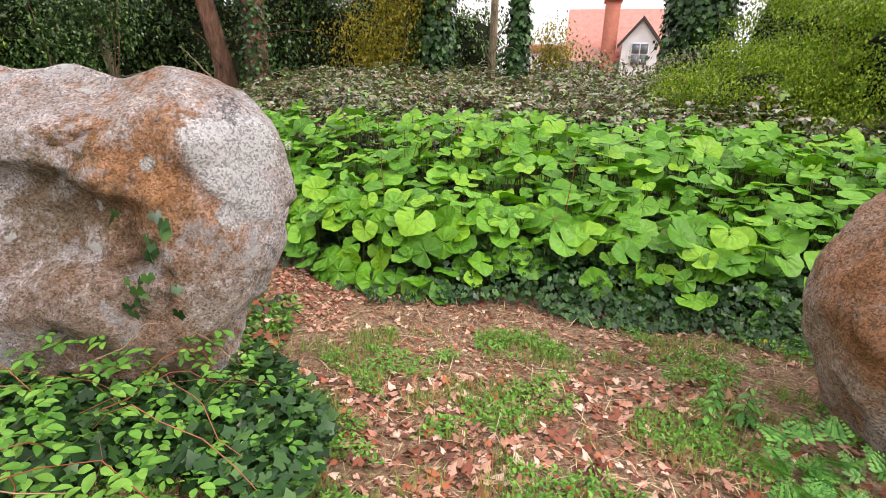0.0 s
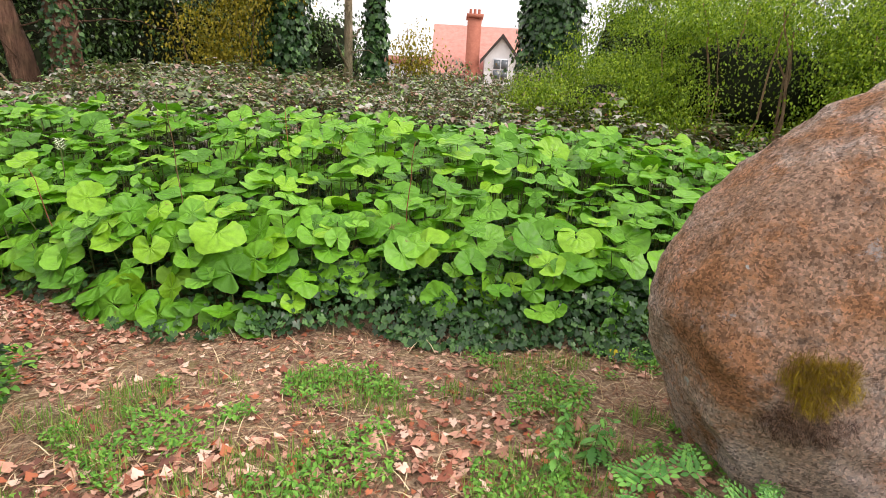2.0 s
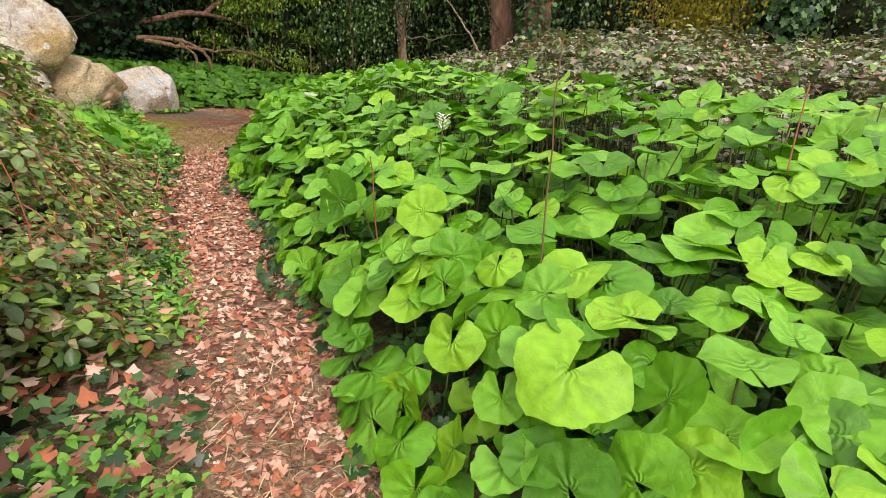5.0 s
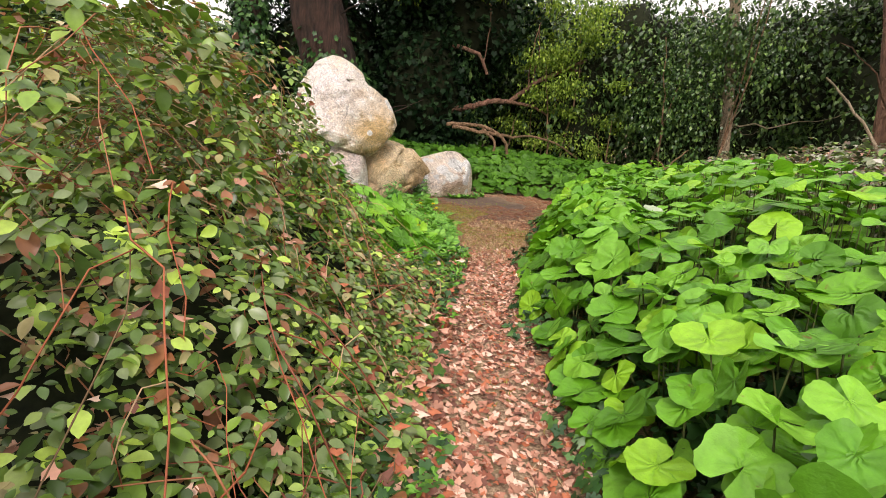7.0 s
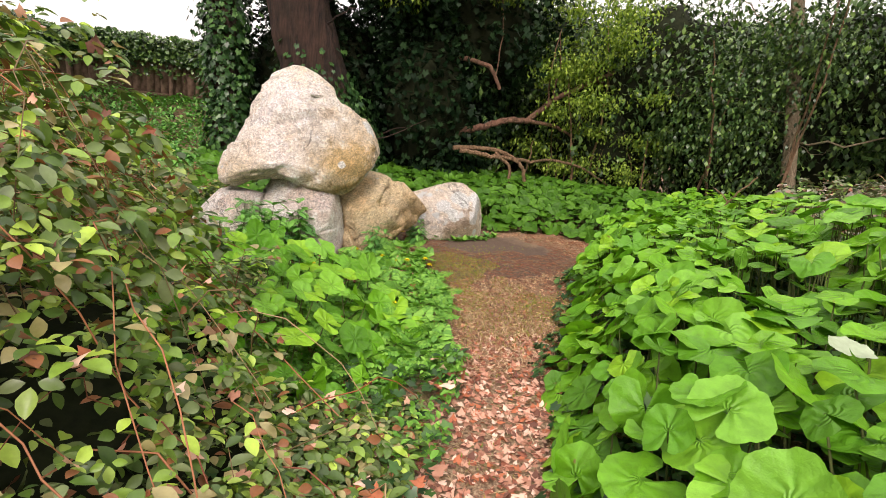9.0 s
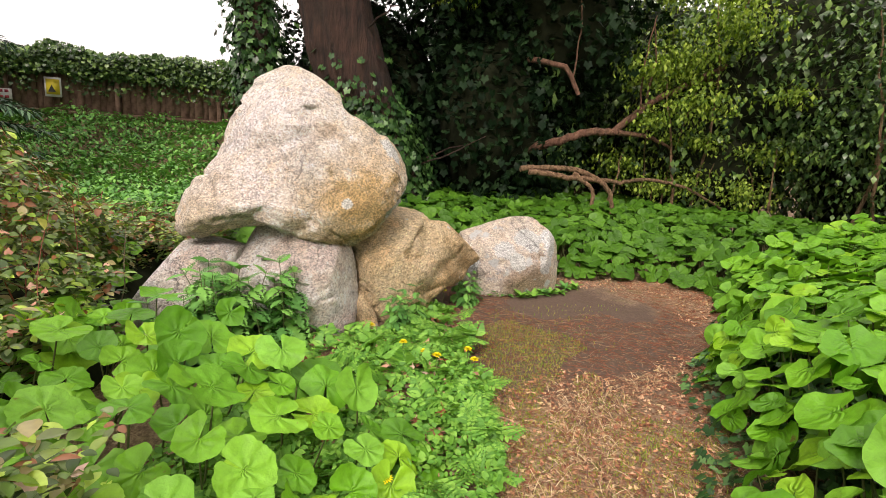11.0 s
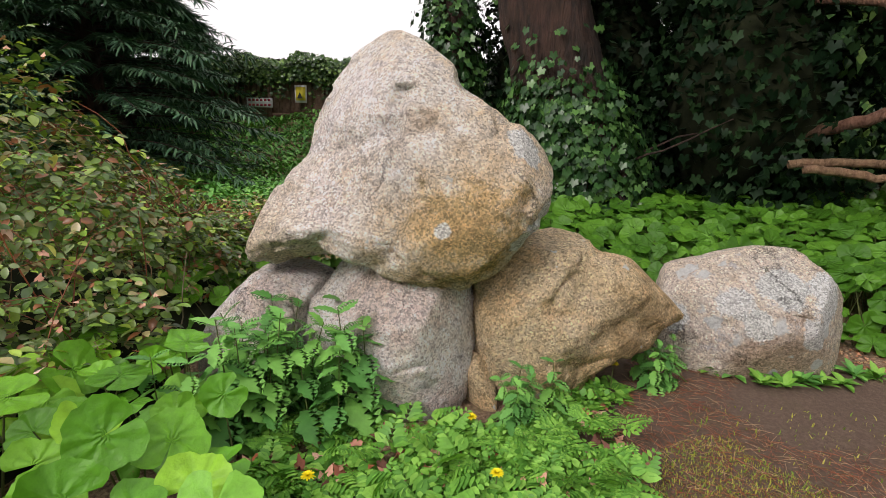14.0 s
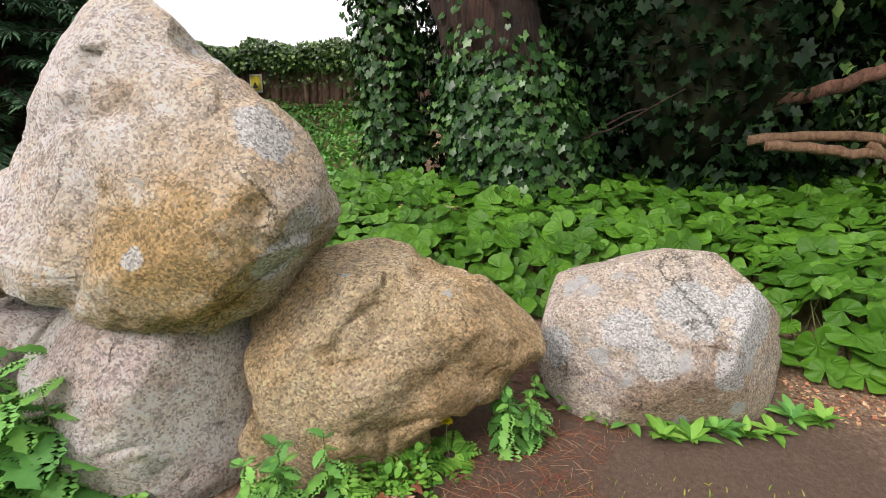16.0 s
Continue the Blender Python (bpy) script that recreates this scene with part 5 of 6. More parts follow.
def fence():
    thing = new("fence")
    tagged(thing, "weathered brown board fence topped with ivy", "fence")
    x, z0, z1 = -17.85, 1.35, 2.75
    board = mesh_np("board", *block((-0.012, -0.085, z0), (0.012, 0.085, z1)), M_BOARD, smooth=False)
    for i in range(84):
        part("board", board, thing, m=pose(x + 0.028 * (i % 2), -7 + 0.15 * i, 0.01 * ((i * 7) % 5), 0, 0, 0))
    post = mesh_np("post", *block((-0.05, -0.05, 0.9), (0.05, 0.05, 2.85)), M_BOARD, smooth=False)
    for i in range(7):
        part("post", post, thing, m=pose(x + 0.07, -7 + 2.1 * i, 0, 0, 0, 0))
    for z in (1.6, 2.5):
        part("rail", mesh_np("rail", *block((x + 0.015, -7, z), (x + 0.055, 5.6, z + 0.09)), M_BOARD, smooth=False), thing)
    r = np.random.default_rng(81)
    n = 15000
    y = r.uniform(-7, 5.7, n)
    p = np.column_stack([x + 0.1 + np.abs(r.normal(0, 0.16, n)), y, 2.4 + (0.62 + 0.12 * waves(y, y, 2)) * r.random(n) ** 0.8 - 0.35 * (r.random(n) < 0.12)])
    p = p[~((p[:, 1] > -0.05) & (p[:, 1] < 0.46) & (p[:, 2] < 2.45))]
    n = len(p)
    v, f = scatter(T_IVY, p, turns(-math.pi / 2 + r.normal(0, 0.6, n), -(1.0 + r.normal(0, 0.6, n))), r.uniform(0.03, 0.075, n))
    part("ivy", mesh_np("ivy", v, f, M_LAUREL), thing, "ivy hanging over the fence top", "stuff")
    # dark lumps added behind the ivy in place of its inner shade
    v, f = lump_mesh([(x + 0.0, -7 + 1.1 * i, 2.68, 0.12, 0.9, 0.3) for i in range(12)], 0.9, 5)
    part("ivy_stem_mass", mesh_np("ivy_stem_mass", v, f, M_SHADE_CORE), thing, "added dark core for the shade inside the ivy")
    proud = 0.07
    s = new("warning_sign", mesh_np("warning_sign", *block((x + proud + 0.09, 0.05, 1.95), (x + proud + 0.1, 0.36, 2.36)), M_SIGN_WHITE, smooth=False))
    tagged(s, "small yellow and white sign on the fence", "sign")
    part("panel", mesh_np("panel", *block((x + proud + 0.1, 0.08, 2.0), (x + proud + 0.104, 0.33, 2.32)), M_SIGN_YELLOW, smooth=False), s, "yellow printed panel")
    part("symbol", poly_mesh("symbol", [(x + proud + 0.108, 0.11, 2.05), (x + proud + 0.108, 0.26, 2.05), (x + proud + 0.108, 0.185, 2.2)], [(0, 1, 2)], M_SIGN_BLACK), s, "black triangle")
    s = new("notice_sign", mesh_np("notice_sign", *block((x + proud + 0.09, -1.25, 1.82), (x + proud + 0.1, -0.55, 2.05)), M_SIGN_WHITE, smooth=False))
    tagged(s, "long white sign with red print on the fence", "sign")
    for k, z in enumerate((1.85, 1.97)):
        for i in range(6):
            part("print_bar", mesh_np("print_bar", *block((x + proud + 0.1, -1.2 + 0.105 * i, z), (x + proud + 0.104, -1.13 + 0.105 * i, z + 0.055)), M_SIGN_RED, smooth=False), s)


fence()


def undergrowth_keep(x, y):
    return (x > -17.6) & (x < -9.4) & (y < 4.6 - np.maximum(0, x + 13) * 0.3) & (y > -7) & (np.hypot(x + 13.5, y - 4.7) > 0.5)


thicket("undergrowth", "knee-high green undergrowth of nettle and bramble before the fence", "plants", (-17.6, -9.4, -7, 4.6), undergrowth_keep,
        lambda x, y: 0.5 - 0.28 * ease(-x, 13, 16) + 0.16 * waves(x, y, 1.4), 42000, T_LEAF, (0.07, 0.14), M_NETTLE, 83, cane_n=60)


def conifer():
    r = np.random.default_rng(85)
    thing = new("conifer")
    tagged(thing, "dark conifer with drooping needle-covered boughs", "tree")
    bx, by = -12.8, -0.9
    v, f = tube([(bx, by, 0), (bx, by, 3), (bx, by, 6.5)], [0.2, 0.14, 0.04], 10)
    part("trunk", mesh_np("trunk", v, f, M_BARK_DARK), thing)
    chunks, sprays = [], []
    for i in range(330):
        z = r.uniform(0.7, 6.4)
        a, ln = r.uniform(0, 6.283), (3.0 * (1 - z / 8.5)) * r.uniform(0.7, 1.15)
        e = np.array([bx + math.cos(a) * ln, by + math.sin(a) * ln, z + 0.1 - 0.12 * ln])
        pts = bent((bx, by, z), e, (0, 0, 0.15), 7, i)
        chunks.append(tube(pts, np.linspace(0.022, 0.004, 8), 4))
        n = 170
        t = r.uniform(0.2, 1.0, n) * 6.99
        k = t.astype(int)
        c = np.array(pts)[k] + (np.array(pts)[np.minimum(k + 1, 7)] - np.array(pts)[k]) * (t - k)[:, None]
        yaw = a - math.pi / 2 + r.choice([-0.9, 0.9], n) + r.normal(0, 0.35, n)
        sprays.append(scatter(T_NEEDLE, c, turns(yaw, -(0.25 + r.normal(0, 0.25, n))), r.uniform(0.12, 0.3, n)))
    v, f = joined(chunks)
    part("bough_wood", mesh_np("bough_wood", v, f, M_BARK_DARK), thing, kind="stuff")
    v, f = joined(sprays)
    part("needles", mesh_np("needles", v, f, M_CONIFER), thing, "dark green needle sprays", "stuff")
    return thing


first_conifer = conifer()
copy_thing(first_conifer, pose(-3.5, -2.6, 0.9))
copy_thing(first_conifer, pose(0.6, -2.2, 0.3))


# ---- limbs and sticks ----
def limb(name, label, lines, mat, seed=0):
    """A bare branch: its first line is the stem, the others its side branches."""
    thing = new(name)
    tagged(thing, label, "branch")
    for i, (pts, w0, w1) in enumerate(lines):
        P = []
        for a, b in zip(pts[:-1], pts[1:]):
            seg = bent(a, b, (0, 0, 0.02), 6, seed + i, 0.012)
            P += seg if not P else seg[1:]
        v, f = tube(P, np.linspace(w0, w1, len(P)), 8, seed + i, 0.06)
        part("stem" if i == 0 else "side_branch", mesh_np("stem", v, f, mat), thing)
    return thing


limb("fallen_branch", "bare pale-brown fallen branch lying over the leaves",
     [([(-11.5, 8.5, 1.16), (-11.3, 9.3, 1.2), (-11.25, 9.75, 1.05), (-11.25, 10.1, 1.02), (-11.3, 10.7, 1.1), (-11.3, 11.5, 0.98), (-11.2, 12.5, 0.5)], 0.045, 0.02),
      ([(-11.4, 8.6, 1.12), (-11.3, 9.2, 1.06), (-11.25, 9.75, 1.04)], 0.045, 0.04),
      ([(-11.3, 9.3, 1.15), (-11.2, 9.6, 0.9), (-11.15, 9.66, 0.3)], 0.035, 0.028),
      ([(-11.25, 9.75, 1.05), (-11.15, 9.9, 0.85), (-11.1, 9.98, 0.3)], 0.04, 0.03)], M_BRANCH, 3)
limb("low_bough", "crooked red-brown bough reaching out of the dark evergreens",
     [([(-12.4, 9.0, 1.45), (-12.0, 9.4, 1.62), (-11.8, 9.75, 1.78), (-11.8, 10.25, 1.82), (-11.8, 10.9, 2.35), (-11.8, 11.7, 2.75), (-11.8, 12.5, 3.15), (-11.8, 12.55, 4.3)], 0.075, 0.04),
      ([(-11.8, 10.2, 1.82), (-11.7, 10.9, 1.78), (-11.7, 11.35, 1.62)], 0.05, 0.02),
      ([(-11.8, 11.9, 2.8), (-11.7, 12.6, 2.7), (-11.6, 13.5, 2.2)], 0.05, 0.02),
      ([(-11.8, 10.8, 2.3), (-11.8, 10.9, 3.0), (-11.7, 10.7, 3.6)], 0.02, 0.008),
      ([(-11.8, 10.7, 2.2), (-11.75, 10.65, 3.0), (-11.8, 10.8, 3.7)], 0.018, 0.008),
      ([(-12.4, 8.9, 2.9), (-11.8, 9.25, 2.75), (-11.75, 9.5, 2.35)], 0.05, 0.035),
      ([(-11.9, 9.3, 4.6), (-11.8, 9.45, 3.4), (-11.8, 9.4, 2.6)], 0.015, 0.012)], M_BARK_RED, 9)
limb("dead_stick", "bleached bare stick leaning out of the brambles", [([(-4.1, 10.6, 0.9), (-4.6, 10.6, 1.7), (-5.25, 10.6, 2.35)], 0.025, 0.012)], M_BARK_PALE, 4)
limb("dead_stick", "rust-brown broken stick with dead leaves in the bed", [([(-7.3, 10.3, 0.55), (-7.2, 10.45, 0.9), (-7.05, 10.7, 1.25)], 0.018, 0.008), ([(-7.2, 10.45, 0.9), (-7.5, 10.5, 1.05)], 0.01, 0.005)], M_BRANCH, 5)
for k, (a, b) in enumerate([((-0.45, 4.19, 0.35), (-0.52, 4.15, 1.38)), ((-1.25, 4.27, 0.3), (-1.4, 4.32, 0.85)), ((0.2, 5.0, 0.5), (0.15, 5.05, 1.35)), ((1.0, 3.9, 0.4), (1.05, 3.9, 1.15))]):
    limb("dry_stalk", "thin red-brown dry flower stalk standing in the leaves", [([a, b], 0.0038, 0.0025)], M_CANE, 20 + k)


# ---- low plants ----
M_MOSSGRASS = leaf_mat("yellow_moss", [(0.30, 0.30, 0.04), (0.22, 0.27, 0.04), (0.38, 0.34, 0.08), (0.16, 0.27, 0.03)], 0.7, 0.15)
def carpet(name, label, box, keep, n, template, size, mat, seed, lift=(0.01, 0.05), tilt=(0.0, 0.4), clump=0.0, freq=2.0, category="plants"):
    """One low layer of countless small leaves, in patches."""
    r = np.random.default_rng(seed)
    x, y = r.uniform(box[0], box[1], n), r.uniform(box[2], box[3], n)
    k = keep(x, y)
    if clump > -1:
        k &= waves(x, y, freq, seed) + 0.5 * waves(x, y, freq * 2.7, seed + 3) > clump
    x, y = x[k], y[k]
    z = land(x, y) + r.uniform(lift[0], lift[1], len(x))
    v, f = scatter(template, np.column_stack([x, y, z]), turns(r.uniform(0, 6.283, len(x)), r.normal(tilt[0], tilt[1], len(x))), r.uniform(size[0], size[1], len(x)))
    return tagged(new(name, mesh_np(name, v, f, mat)), label, category, kind="stuff")


def open_ground(x, y):
    south = (signed(PATH_LEFT, x, y) > 0.0) | ((x > -1.2) & (y > -1.5))
    return (signed(BED_EDGE, x, y) < 0.08) & south & (x > -9.9) & (x < 4.2) & (y > -3) & ~((np.hypot(x + 8.4, (y - 5.4)) < 0.8))


def front_ground(x, y):
    return open_ground(x, y) & (x > -2.2) & (y < 3.3)


def rim(x, y):
    d = signed(BED_EDGE, x, y)
    return (d > -0.06 + 0.12 * waves(x, y, 4, 1)) & (d < 0.75) & (x > -8.0)


def ivy_rim():
    """Ivy that climbs the front of the bed, thickest to the east."""
    r = np.random.default_rng(91)
    n = 170000
    x, y = r.uniform(-8, 4.3, n), r.uniform(2.5, 9.5, n)
    k = rim(x, y) & (r.random(n) < np.where(x > 0.0, 0.85, 0.22))
    x, y = x[k], y[k]
    d = signed(BED_EDGE, x, y)
    z = land(x, y) + (0.03 + np.where(x > 0.0, 0.3, 0.16) * ease(d, -0.12, 0.35)) * r.uniform(0.35, 1.0, len(x)) + 0.02
    out = bed_outward(x, y)
    v, f = scatter(T_IVY, np.column_stack([x, y, z]), turns(out + r.normal(0, 0.8, len(x)), -(0.75 - 0.5 * ease(d, 0.1, 0.5) + r.normal(0, 0.3, len(x)))), r.uniform(0.022, 0.046, len(x)))
    tagged(new("ground_ivy", mesh_np("ground_ivy", v, f, M_IVY)), "glossy dark green ivy along the edge of the bed", "ivy", kind="stuff")


ivy_rim()


def inner_ivy():
    r = np.random.default_rng(92)
    n = 60000
    x, y = r.uniform(-8.5, 6.5, n), r.uniform(2.8, 10.5, n)
    k = in_bed(x, y) & (signed(BED_EDGE, x, y) > 0.3)
    x, y = x[k], y[k]
    z = land(x, y) + r.uniform(0.03, 0.36, len(x))
    v, f = scatter(T_IVY, np.column_stack([x, y, z]), turns(r.uniform(0, 6.28, len(x)), r.normal(0, 0.5, len(x))), r.uniform(0.035, 0.07, len(x)))
    tagged(new("undergrowth", mesh_np("undergrowth", v, f, M_IVY)), "dark shaded leaves beneath the butterbur", "plants", kind="stuff")


inner_ivy()
carpet("leaf_litter", "pinkish brown fallen leaves on the trodden path", (-6.2, 4.2, -2, 9.6), lambda x, y: open_ground(x, y) & (x > -5.7 + 0.4 * waves(x, y, 2)) & ~((x < -7.6) & (y < 8.0) & (signed(PATH_LEFT, x, y) > 0.1) & (waves(x, y, 2, 5) > -0.2)), 60000, T_DEAD, (0.009, 0.034), M_LITTER, 101, (0.004, 0.02), (0, 0.3), -0.6, 1.6, "leaves")
carpet("leaf_litter", "shredded pinkish leaf litter thick on the narrow path", (-7.2, 0.5, 2.9, 8), lambda x, y: open_ground(x, y) & (signed(PATH_LEFT, x, y) > -0.05) & (x < -0.6) & (x > -5.7 + 0.5 * waves(x, y, 3)), 52000, T_DEAD, (0.010, 0.036), M_LITTER, 117, (0.003, 0.02), (0, 0.35), -2, 1.6, "leaves")
carpet("leaf_litter", "larger oak leaves lying near the boulders", (-1.6, 2.4, 0.4, 2.4), front_ground, 3800, T_DEAD, (0.018, 0.046), M_LITTER, 102, (0.006, 0.03), (0, 0.5), -0.2, 2.2, "leaves")
carpet("leaf_crumbs", "brown crumbled leaves trodden into the clearing", (-9.6, -5.2, 4.8, 9.6), lambda x, y: open_ground(x, y) & (np.hypot(x + 8.2, y - 7.2) > 1.25 + 0.3 * waves(x, y, 4)), 30000, T_DEAD, (0.005, 0.021), M_CRUMB, 125, (0.003, 0.012), (0, 0.3), -0.35, 1.7, "litter")
carpet("dry_grass", "tawny trodden grass in the clearing", (-8.2, -5.2, 5.0, 8.4), lambda x, y: open_ground(x, y) & (np.hypot(x + 8.2, y - 7.2) > 1.25), 42000, T_BLADE, (0.04, 0.1), M_STRAW, 126, (0.003, 0.012), (-1.2, 0.25), -0.1, 2.1, "grass")
carpet("twig_litter", "thin red-brown twigs strewn over the damp soil", (-9.6, -5.0, 4.5, 9.6), open_ground, 46000, T_STICK, (0.02, 0.10), M_CANE, 124, (0.004, 0.012), (0, 0.06), -0.4, 1.3, "litter")
carpet("straw_litter", "dry straw, twigs and needles on the soil", (-5.6, 4.2, -2, 9.6), open_ground, 50000, T_STICK, (0.03, 0.13), M_STRAW, 103, (0.004, 0.018), (0, 0.08), -0.5, 1.3, "litter")
carpet("moss_patch", "low yellow-green grass and moss on the path", (-8.5, 3.5, 0, 9), open_ground, 40000, T_TUFT, (0.012, 0.035), M_MOSSGRASS, 104, (0, 0.004), (0, 0.5), 0.1, 1.5, "moss")
carpet("moss_patch", "worn yellow-green moss and grass in the clearing", (-8.3, -5.0, 5.2, 7.9), lambda x, y: open_ground(x, y) & (np.hypot((x + 6.7) / 1.3, (y - 6.6) / 0.85) < 1 + 0.3 * waves(x, y, 4)), 70000, T_TUFT, (0.01, 0.026), M_MOSSGRASS, 119, (0, 0.004), (0, 0.9), -0.3, 3, "moss")
carpet("dry_grass", "bleached dry grass trodden flat in the clearing", (-8.6, 3.4, 1.0, 8.2), lambda x, y: open_ground(x, y) & (x > -1.4), 70000, T_BLADE, (0.05, 0.12), M_STRAW, 122, (0.004, 0.014), (-1.2, 0.25), -0.5, 1.9, "grass")
carpet("weed_carpet", "small fresh green weeds among fallen leaves", (-1.8, 2.3, 0.3, 2.95), front_ground, 60000, T_LEAF, (0.012, 0.032), M_WEED, 105, (0.006, 0.055), (0.3, 0.6), 0.28, 7.3)
carpet("grass_tuft", "short green grass in the clearing", (-1.0, 2.0, 1.2, 2.9), front_ground, 22000, T_BLADE, (0.04, 0.10), M_GRASS, 106, (0, 0.005), (0, 0.5), 0.2, 6.4, "grass")


def verge(x, y):
    d = -signed(PATH_LEFT, x, y)
    return (d > 0.04 + 0.16 * waves(x, y, 5)) & (d < 1.45) & (x < -5.2) & (x > -8.4) & ~((x < -7.85) & (y < 6.1))


carpet("weed_carpet", "bright green clover-like weeds before the cairn", (-8.6, -5.0, 4.2, 6.6), verge, 60000, T_ROUND, (0.015, 0.05), M_WEED, 107, (0.01, 0.11), (0.2, 0.6), -0.25, 2.6)
carpet("leaf_litter", "brown leaves among the weeds before the cairn", (-8.6, -5.0, 4.2, 6.6), verge, 2600, T_DEAD, (0.025, 0.055), M_LITTER, 121, (0.02, 0.09), (0, 0.5), -0.6, 2.6, "leaves")
carpet("cow_parsley", "low ferny cow parsley before the cairn", (-8.2, -5.2, 4.8, 6.4), verge, 1500, T_FERN, (0.08, 0.17), M_WEED, 108, (0.05, 0.14), (0.1, 0.4), 0.1, 2.2)
carpet("dandelion_leaves", "toothed dandelion leaves before the cairn", (-8.4, -5.2, 4.8, 6.5), verge, 1500, T_DANDY, (0.1, 0.2), M_WEED, 118, (0.04, 0.1), (0.25, 0.4), -0.4, 2.4)


def path_side(x, y):
    d = -signed(PATH_LEFT, x, y)
    return (d > -0.1) & (d < 0.75) & (x < -0.9) & (x > -5.3)


carpet("ground_ivy", "ivy and weeds along the side of the path", (-5.5, -0.9, 2.2, 6), path_side, 7000, T_IVY, (0.025, 0.05), M_IVY, 109, (0.02, 0.16), (0.1, 0.5), -0.3, 2.6, "ivy")
carpet("weed_carpet", "fresh weeds along the side of the path", (-5.5, -0.9, 2.2, 6), path_side, 26000, T_LEAF, (0.025, 0.06), M_WEED, 110, (0.02, 0.14), (0.2, 0.5), -0.3, 2.9)
carpet("leaf_litter", "orange-brown dead leaves caught among the weeds", (-5.5, -0.9, 2.2, 6), path_side, 5200, T_DEAD, (0.03, 0.06), M_LITTER, 111, (0.02, 0.14), (0, 0.5), -0.3, 2.2, "leaves")


def boulder_foot(x, y):
    return (x > -2.9) & (x < -0.35 - 0.25 * (y - 1.2)) & (y > 0.7) & (y < 2.22)


def foot_top(x, y):
    return 0.12 + 0.2 * ease(-x, 0.4, 1.3)


thicket("bramble_patch", "low fresh bramble and ivy at the foot of the boulder", "bramble", (-2.9, -0.2, 0.7, 2.25), boulder_foot, foot_top, 900, T_BRAMBLE, (0.035, 0.075), M_WEED, 113, depth=0.8, cane_n=40, under=False)
carpet("ground_ivy", "dark ivy at the foot of the boulder", (-2.9, -0.1, 0.7, 2.9), lambda x, y: (x < -0.3 - 0.3 * (y - 1.2) + 0.35 * waves(x, y, 4)) & ~((y > 2.15) & (x < -0.95)), 11000, T_IVY, (0.025, 0.055), M_IVY, 114, (0.02, 0.16), (0.2, 0.5), -0.4, 2.4, "ivy")
carpet("cow_parsley", "ferny green cow parsley at the foot of the red boulder", (1.2, 2.05, 1.0, 2.0), lambda x, y: np.hypot((x - 1.6) / 0.36, (y - 1.48) / 0.36) < 1, 130, T_FERN, (0.09, 0.17), M_NETTLE, 115, (0.0, 0.12), (0.85, 0.3), -2)
carpet("ground_ivy", "ivy tendrils hanging on the boulder face", (-1.35, -1.1, 1.95, 2.05), lambda x, y: x < 0, 26, T_IVY, (0.03, 0.05), M_IVY, 116, (0.5, 0.95), (-1.3, 0.2), -2, 1, "ivy")


# ---- nettles ----
def nettle_mesh(seed):
    r = np.random.default_rng(seed)
    tooth = []
    for i in range(9):
        y = i / 8
        w = 0.42 * math.sin(math.pi * min(1, y * 0.9 + 0.12)) ** 0.8
        tooth.append((w * (1.0 if i % 2 == 0 else 0.72), y))
    v = [(0, 0, 0)] + [(0, y, -0.22 * y * y) for _, y in tooth] + [(-w, y + 0.06, 0.05 - 0.25 * y * y) for w, y in tooth] + [(w, y + 0.06, 0.05 - 0.25 * y * y) for w, y in tooth]
    f = []
    for i in range(8):
        f += [(1 + i, 2 + i, 11 + i), (11 + i, 2 + i, 10 + i), (1 + i, 19 + i, 2 + i), (19 + i, 20 + i, 2 + i)]
    leaf = (np.array(v), np.array(f))
    pos, yaw, tilt, size = [], [], [], []
    for t in range(7):
        z = 0.12 + 0.075 * t
        for s in range(2):
            pos.append((0, 0, z))
            yaw.append(t * 1.571 + s * 3.1416 + r.normal(0, 0.2))
            tilt.append(-0.15 - 0.3 * (1 - t / 7) + (0.6 if t == 6 else 0) + r.normal(0, 0.12))
            size.append((0.21 - 0.018 * t) * r.uniform(0.85, 1.15))
    lv, lf = scatter(leaf, np.array(pos), turns(np.array(yaw), np.array(tilt)), np.array(size))
    return mesh_np("leaves", lv, lf, M_NETTLE)


def nettles():
    r = np.random.default_rng(120)
    leaves = [nettle_mesh(130 + i) for i in range(4)]
    sv, sf = tube([(0, 0, 0), (0.005, 0, 0.3), (0, 0, 0.6)], [0.004, 0.0035, 0.002], 5)
    stem = mesh_np("stem", sv, sf, M_STALK)
    spots = [(-7.75 + r.normal(0, 0.16), 4.85 + r.normal(0, 0.22), r.uniform(0.75, 1.1)) for _ in range(34)]
    spots += [(-7.95 + r.normal(0, 0.06), 5.98 + r.normal(0, 0.12), r.uniform(0.5, 0.7)) for _ in range(7)]
    spots += [(-8.62 + r.normal(0, 0.05), 6.72 + r.normal(0, 0.07), r.uniform(0.45, 0.6)) for _ in range(5)]
    spots += [(1.3 + r.normal(0, 0.1), 2.05 + r.normal(0, 0.06), r.uniform(0.3, 0.42)) for _ in range(4)]
    for i, (x, y, s) in enumerate(spots):
        t = new("nettle")
        tagged(t, "upright stinging nettle with toothed dark green leaves", "nettle", "nettles")
        t.matrix_basis = pose(x, y, float(land(x, y)) - 0.01, r.normal(0, 8), r.normal(0, 8), r.uniform(0, 360)) @ Matrix.Scale(s, 4)
        part("stem", stem, t)
        part("foliage", leaves[i % 4], t, "toothed nettle leaves")


nettles()

# ---- dandelions, dock and bluebells ----
M_PETAL = leaf_mat("dandelion_petal", [(0.86, 0.70, 0.01), (0.88, 0.76, 0.02)], 0.6, 0.1)
